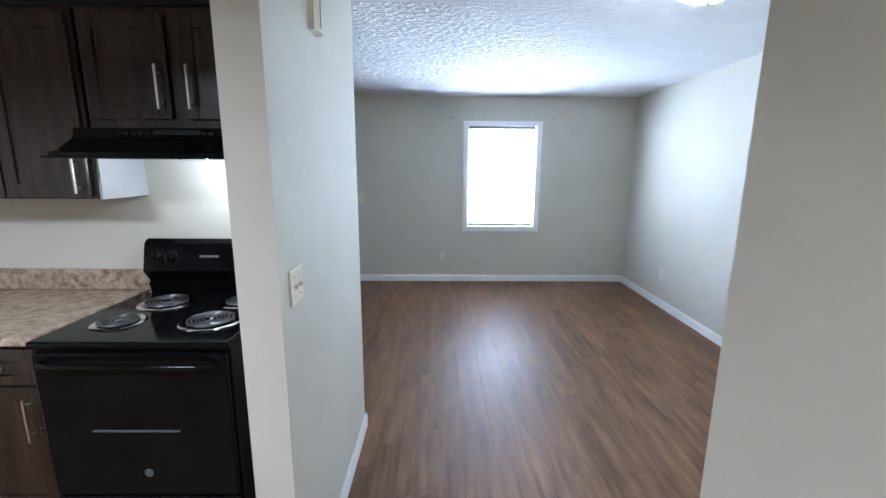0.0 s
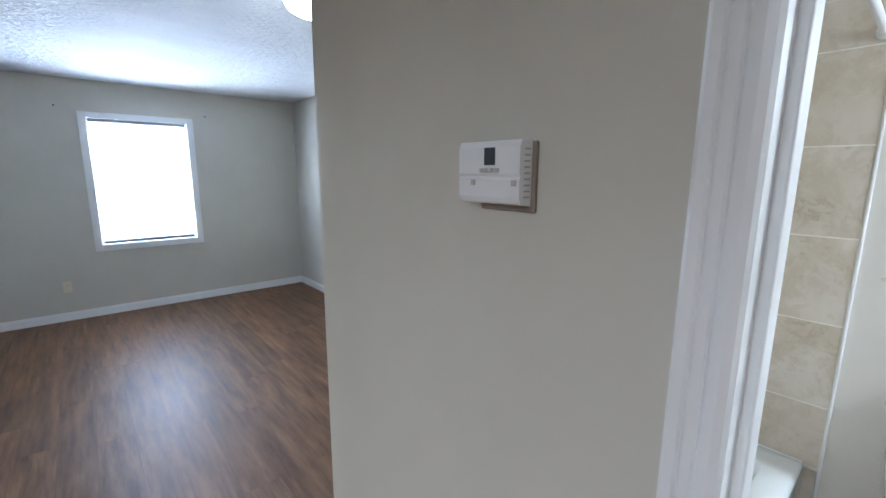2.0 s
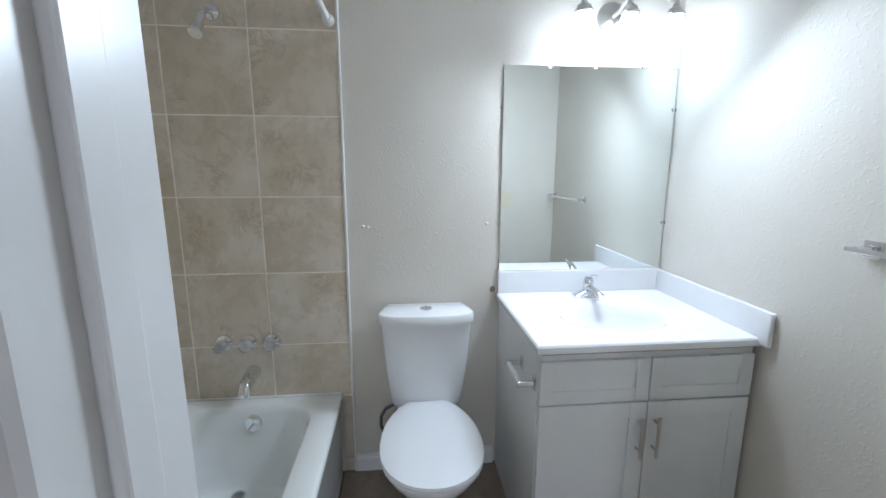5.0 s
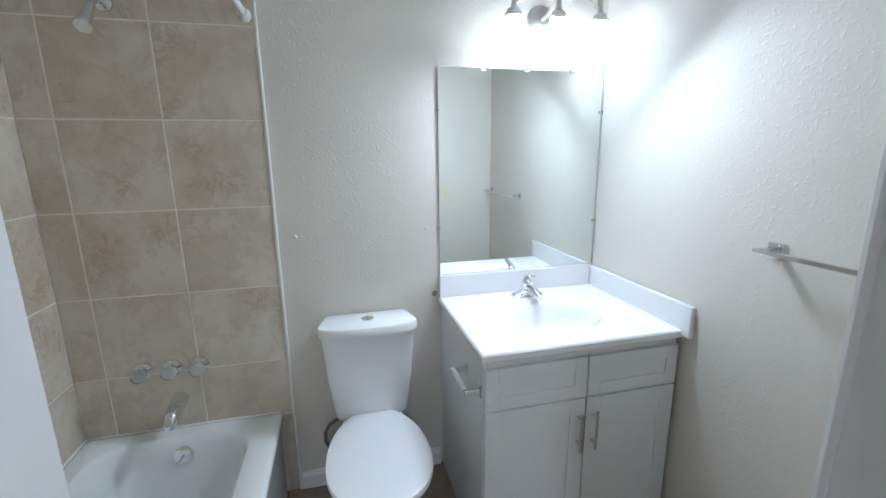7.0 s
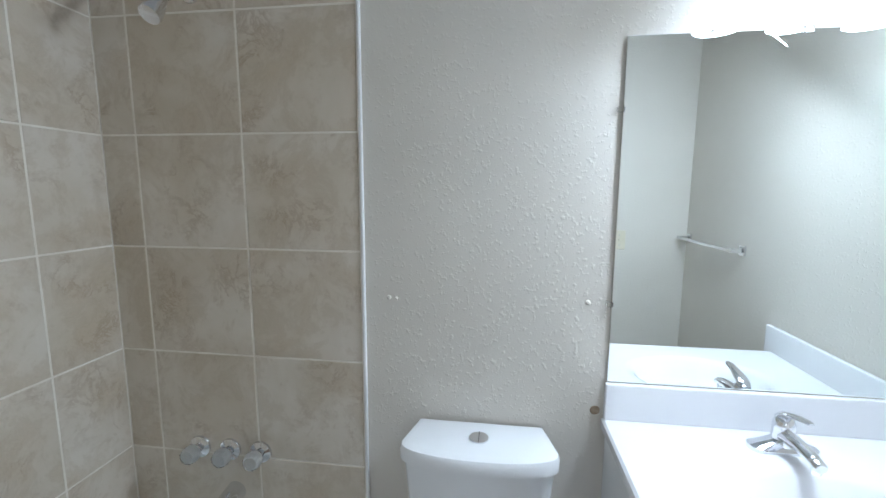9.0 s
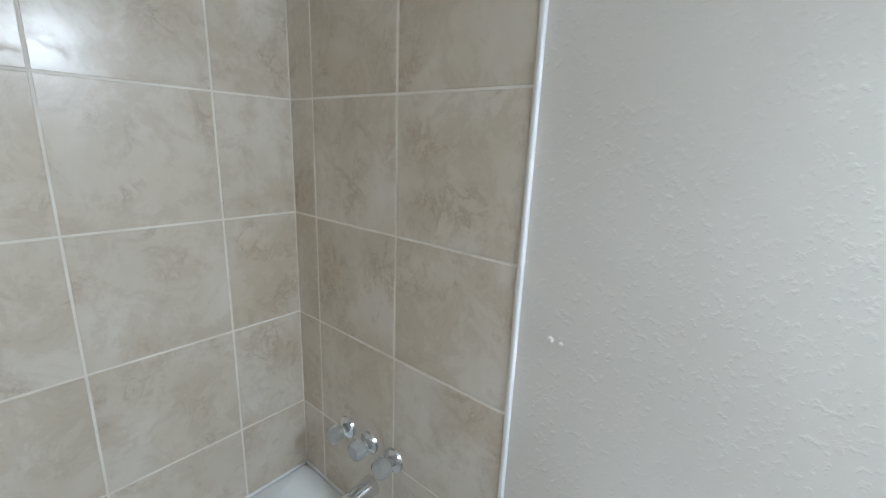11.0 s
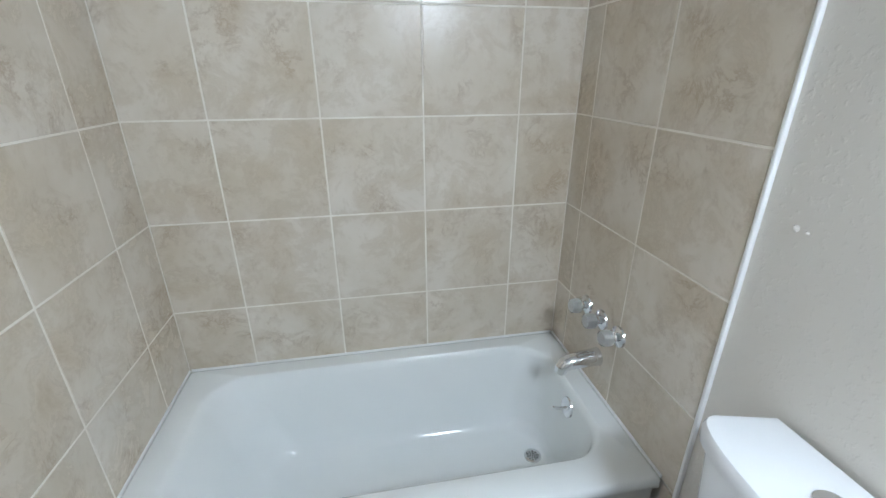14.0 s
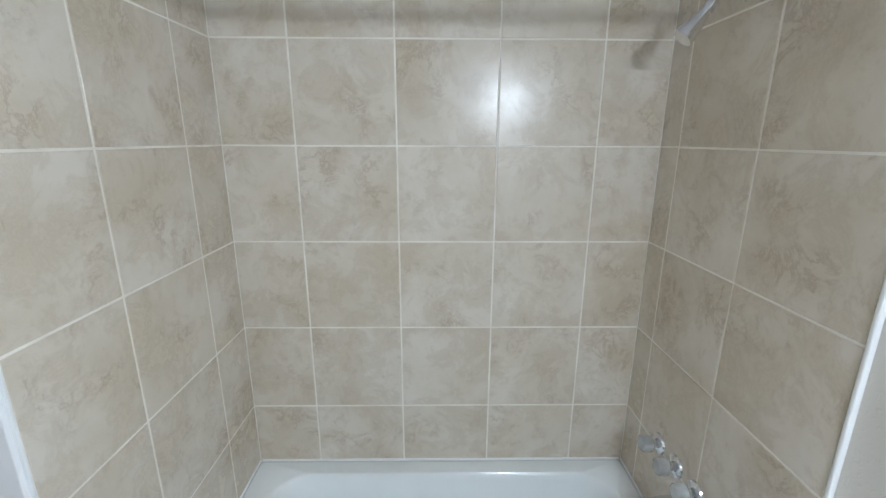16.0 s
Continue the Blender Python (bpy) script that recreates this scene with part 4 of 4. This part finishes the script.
# bathtub
tub = empty("bathtub", (1.80, 1.12, 0), "white enamelled steel alcove bathtub", "bathtub")
TX0, TX1, TY0, TY1, TZ = XW + 0.010, XB - 0.010, 0.735, YT - 0.010, 0.421
ro = lambda i, r, z: rounded(TX0 + i, TX1 - i, TY0 + i, TY1 - i, r, z, 12)
ri = lambda x0, x1, y0, y1, r, z: rounded(x0, x1, y0, y1, r, z, 12)
bm = rings([ro(0.012, 0.006, 0.004), ro(0.012, 0.006, TZ - 0.05), ro(0.0, 0.010, TZ - 0.035), ro(0.0, 0.012, TZ - 0.012), ro(0.006, 0.016, TZ - 0.003), ro(0.016, 0.02, TZ),
            ri(1.155, 2.455, 0.835, 1.410, 0.13, TZ + 0.002), ri(1.168, 2.447, 0.845, 1.402, 0.13, TZ - 0.006), ri(1.182, 2.440, 0.853, 1.395, 0.13, TZ - 0.03), ri(1.25, 2.425, 0.875, 1.372, 0.13, 0.22),
            ri(1.32, 2.412, 0.892, 1.352, 0.13, 0.11), ri(1.36, 2.400, 0.915, 1.33, 0.12, 0.075), ri(1.42, 2.385, 0.95, 1.30, 0.10, 0.062)], cap0=False)
part("shell", bm, ENAMEL, tub, smooth=True)
for a, b in (((TX0 + 0.006, TY1 + 0.002), (TX1 - 0.006, TY1 + 0.002)), ((TX1 + 0.002, TY0 + 0.006), (TX1 + 0.002, TY1 - 0.004)), ((TX0 - 0.002, TY0 + 0.006), (TX0 - 0.002, TY1 - 0.004))):
    part("caulk", tube([(*a, TZ - 0.002), (*b, TZ - 0.002)], 0.0065, 8), TRIM, tub, "white caulk bead", smooth=True)
dr = part("drain", lathe([(0.034, 0), (0.033, 0.004), (0.026, 0.005), (0.024, 0.002), (0, 0.002)], pose(2.350, 1.168, 0.062), 24), CHROME, tub, "chrome drain strainer", smooth=True)
for rr, q in ((0.0, 1), (0.010, 6), (0.019, 10)):
    for k in range(q):
        a = 2 * math.pi * k / q
        part("drain_hole", lathe([(0.0036, 0), (0.0036, 0.0010)], pose(2.350 + rr * math.cos(a), 1.168 + rr * math.sin(a), 0.0642), 8), DARK, dr)
ov = part("overflow_plate", lathe([(0.038, 0), (0.036, 0.006), (0.030, 0.009), (0, 0.010)], Matrix.Translation((2.436, 1.108, 0.352)) @ pose(0, 0, 0, 0, -83, 0), 24), CHROME, tub, "chrome overflow plate", smooth=True)
part("trip_lever", tube([(2.426, 1.108, 0.352), (2.401, 1.111, 0.350), (2.388, 1.123, 0.345)], 0.005, 8), CHROME, ov, smooth=True)

taps = empty("tub_faucet", (XB, 1.16, 0.6), "chrome tub spout with three clear acrylic handles", "faucet")
for y in (1.240, 1.135, 1.032):
    m = facing(XB - 0.010, y, 0.692, "-x")
    e = part("escutcheon", lathe([(0.036, 0), (0.034, 0.006), (0.022, 0.012), (0.014, 0.016), (0.012, 0.03)], m, 24), CHROME, taps, smooth=True)
    prof = []
    kb = bmesh.new()
    loops = []
    for r, h in ((0.016, 0.026), (0.024, 0.030), (0.026, 0.045), (0.023, 0.062), (0.014, 0.067)):
        loops.append([m @ Vector(((r + 0.0018 * (k % 2)) * math.cos(2 * math.pi * k / 24), (r + 0.0018 * (k % 2)) * math.sin(2 * math.pi * k / 24), h)) for k in range(24)])
    kn = part("handle", rings(loops, bm=kb), ACRYLIC, taps, "clear acrylic handle")
    part("core", lathe([(0.0205, 0.029), (0.0225, 0.045), (0.0195, 0.060), (0, 0.061)], m, 12), PLASTIC, kn)
bm = tube([(XB - 0.010, 1.125, 0.548), (XB - 0.022, 1.125, 0.548), (XB - 0.070, 1.125, 0.544), (XB - 0.110, 1.125, 0.539), (XB - 0.132, 1.125, 0.532), (XB - 0.144, 1.125, 0.518), (XB - 0.146, 1.125, 0.500)], 0.024, 20, radii=[0.033, 0.0315, 0.0295, 0.0275, 0.026, 0.023, 0.020])
part("spout", bm, CHROME, taps, smooth=True)

shower = empty("wall_shower", (XB, 1.165, 2.045), "chrome shower arm with small shower head", "shower head")
part("flange", lathe([(0.030, 0), (0.028, 0.006), (0.014, 0.012)], facing(XB - 0.010, 1.165, 2.048, "-x"), 20), CHROME, shower, smooth=True)
part("arm", tube([(XB - 0.012, 1.165, 2.048), (XB - 0.05, 1.166, 2.046), (XB - 0.085, 1.168, 2.026), (XB - 0.095, 1.17, 2.010)], 0.0105, 12), CHROME, shower, smooth=True)
bm = tube([(XB - 0.086, 1.17, 2.018), (XB - 0.098, 1.17, 2.004), (XB - 0.102, 1.17, 2.000), (XB - 0.128, 1.172, 1.962), (XB - 0.142, 1.173, 1.946), (XB - 0.151, 1.174, 1.936)], 0.014, 16, radii=[0.014, 0.016, 0.012, 0.021, 0.026, 0.025])
part("head", bm, CHROME, shower, smooth=True)

rod = empty("shower_rod", (1.8, 0.722, 2.035), "white shower curtain rod across the tub", "shower rod")
part("rod", tube([(XW + 0.012, 0.722, 2.035), (XB - 0.012, 0.722, 2.035)], 0.0125, 14), PLASTIC, rod, smooth=True)
for x, way in ((XB - 0.010, "-x"), (XW + 0.010, "+x")):
    part("end_cap", lathe([(0.024, 0), (0.024, 0.006), (0.019, 0.012), (0.017, 0.05)], facing(x, 0.722, 2.035, way), 18), PLASTIC, rod, smooth=True)

# ---- tiled tub walls: grout beds, tiles and edge trim ----
Z = [TZ - 0.01, 0.672, 1.006, 1.337, 1.668, 1.999, 2.17]
G = 0.0029


def tiled(name, place, span, columns, label):
    """A grout bed with its tiles; place(u, v, w) turns along, up, out into a point."""
    bed = bmesh.new()
    rings([[place(u, z, w) for u, w in ((span[0], 0.001), (span[1], 0.001), (span[1], 0.0080), (span[0], 0.0080))] for z in (Z[0] if span[2] is None else span[2], Z[-1])], bm=bed)
    w = part(name, bed, GROUT, None, label, category="wall tiles", kind="structure")
    for z0, z1 in zip(Z, Z[1:]):
        for u0, u1 in zip(columns, columns[1:]):
            o = 0.0003 * random.random()
            t = 0.0012
            bm = rings([[place(a, b, c) for a, b in ((u0 + G + i, z0 + G + i), (u1 - G - i, z0 + G + i), (u1 - G - i, z1 - G - i), (u0 + G + i, z1 - G - i))] for i, c in ((0, 0.004), (0, 0.0078 + o), (t, 0.009 + o))])
            part("tile", bm, TILE, w)
    return w


tiled("wall_tile_long", lambda u, v, w: (u, YT - w, v), (XW + 0.0005, XB - 0.0005, None), [XW + 0.008, 1.306, 1.645, 1.982, 2.319, XB - 0.008], "beige stone-look ceramic tiles along the tub")
tiled("wall_tile_taps", lambda u, v, w: (XB - w, u, v), (0.692, YT - 0.0095, None), [0.692, 1.037, 1.374, YT - 0.009], "brown-beige ceramic tiles behind the tub taps")
tiled("wall_tile_end", lambda u, v, w: (XW + w, u, v), (0.658, YT - 0.0095, None), [0.658, 0.945, 1.282, YT - 0.009], "beige ceramic tiles at the tub's end")
structure("trim", box(XB - 0.013, XB, 0.682, 0.6915, 0.0, 2.18, 0.003), TRIM, "white tile edge trim beside the tub", "trim")
structure("trim", box(XW, XW + 0.011, 0.6525, 0.6575, 0.004, 2.18, 0.001), TRIM, "white tile edge trim beside the door jamb", "trim")
# narrow tiles below the rim between tub and trim
for x, s in ((XB, -1),):
    for z0, z1 in ((0.005, 0.08), (0.08, 0.40)):
        part("tile", box(x - 0.009, x - 0.001, 0.694, 0.734, z0 + G, z1 - G, 0.001), TILE, bpy.data.objects["wall_tile_taps"])

# ---- floor planks ----
_pw, _pl = 0.178, 1.22
_meshes = {}


def plank_mesh(w, l):
    key = (round(w, 3), round(l, 3))
    if key not in _meshes:
        me = bpy.data.meshes.new("plank")
        bm = box(0.0002, w - 0.0002, 0.0002, l - 0.0002, -0.006, 0.0, 0.0005, 1)
        bm.to_mesh(me)
        bm.free()
        me.materials.append(WOOD)
        _meshes[key] = me
    return _meshes[key]


rest = bmesh.new()
_count = 0
k = 0
x = WEST
while x < XL:
    w = min(_pw, XL - x)
    y = SOUTH - random.random() * _pl
    while y < YW:
        y0, y1 = max(y, SOUTH), min(y + _pl, YW)
        if y1 - y0 > 0.02:
            if x > -1.4 and y1 > 0.8 and not (x > XH and y1 < 0.7):
                ob = new("plank", plank_mesh(w, y1 - y0))
                ob.parent = floor
                ob.location = (x, y0, 0)
            else:
                box(x + 0.0006, x + w - 0.0006, y0 + 0.0006, y1 - 0.0006, -0.006, 0.0, bm=rest)
        y += _pl
    x += _pw
part("plank_rest", rest, WOOD, floor, kind="stuff")
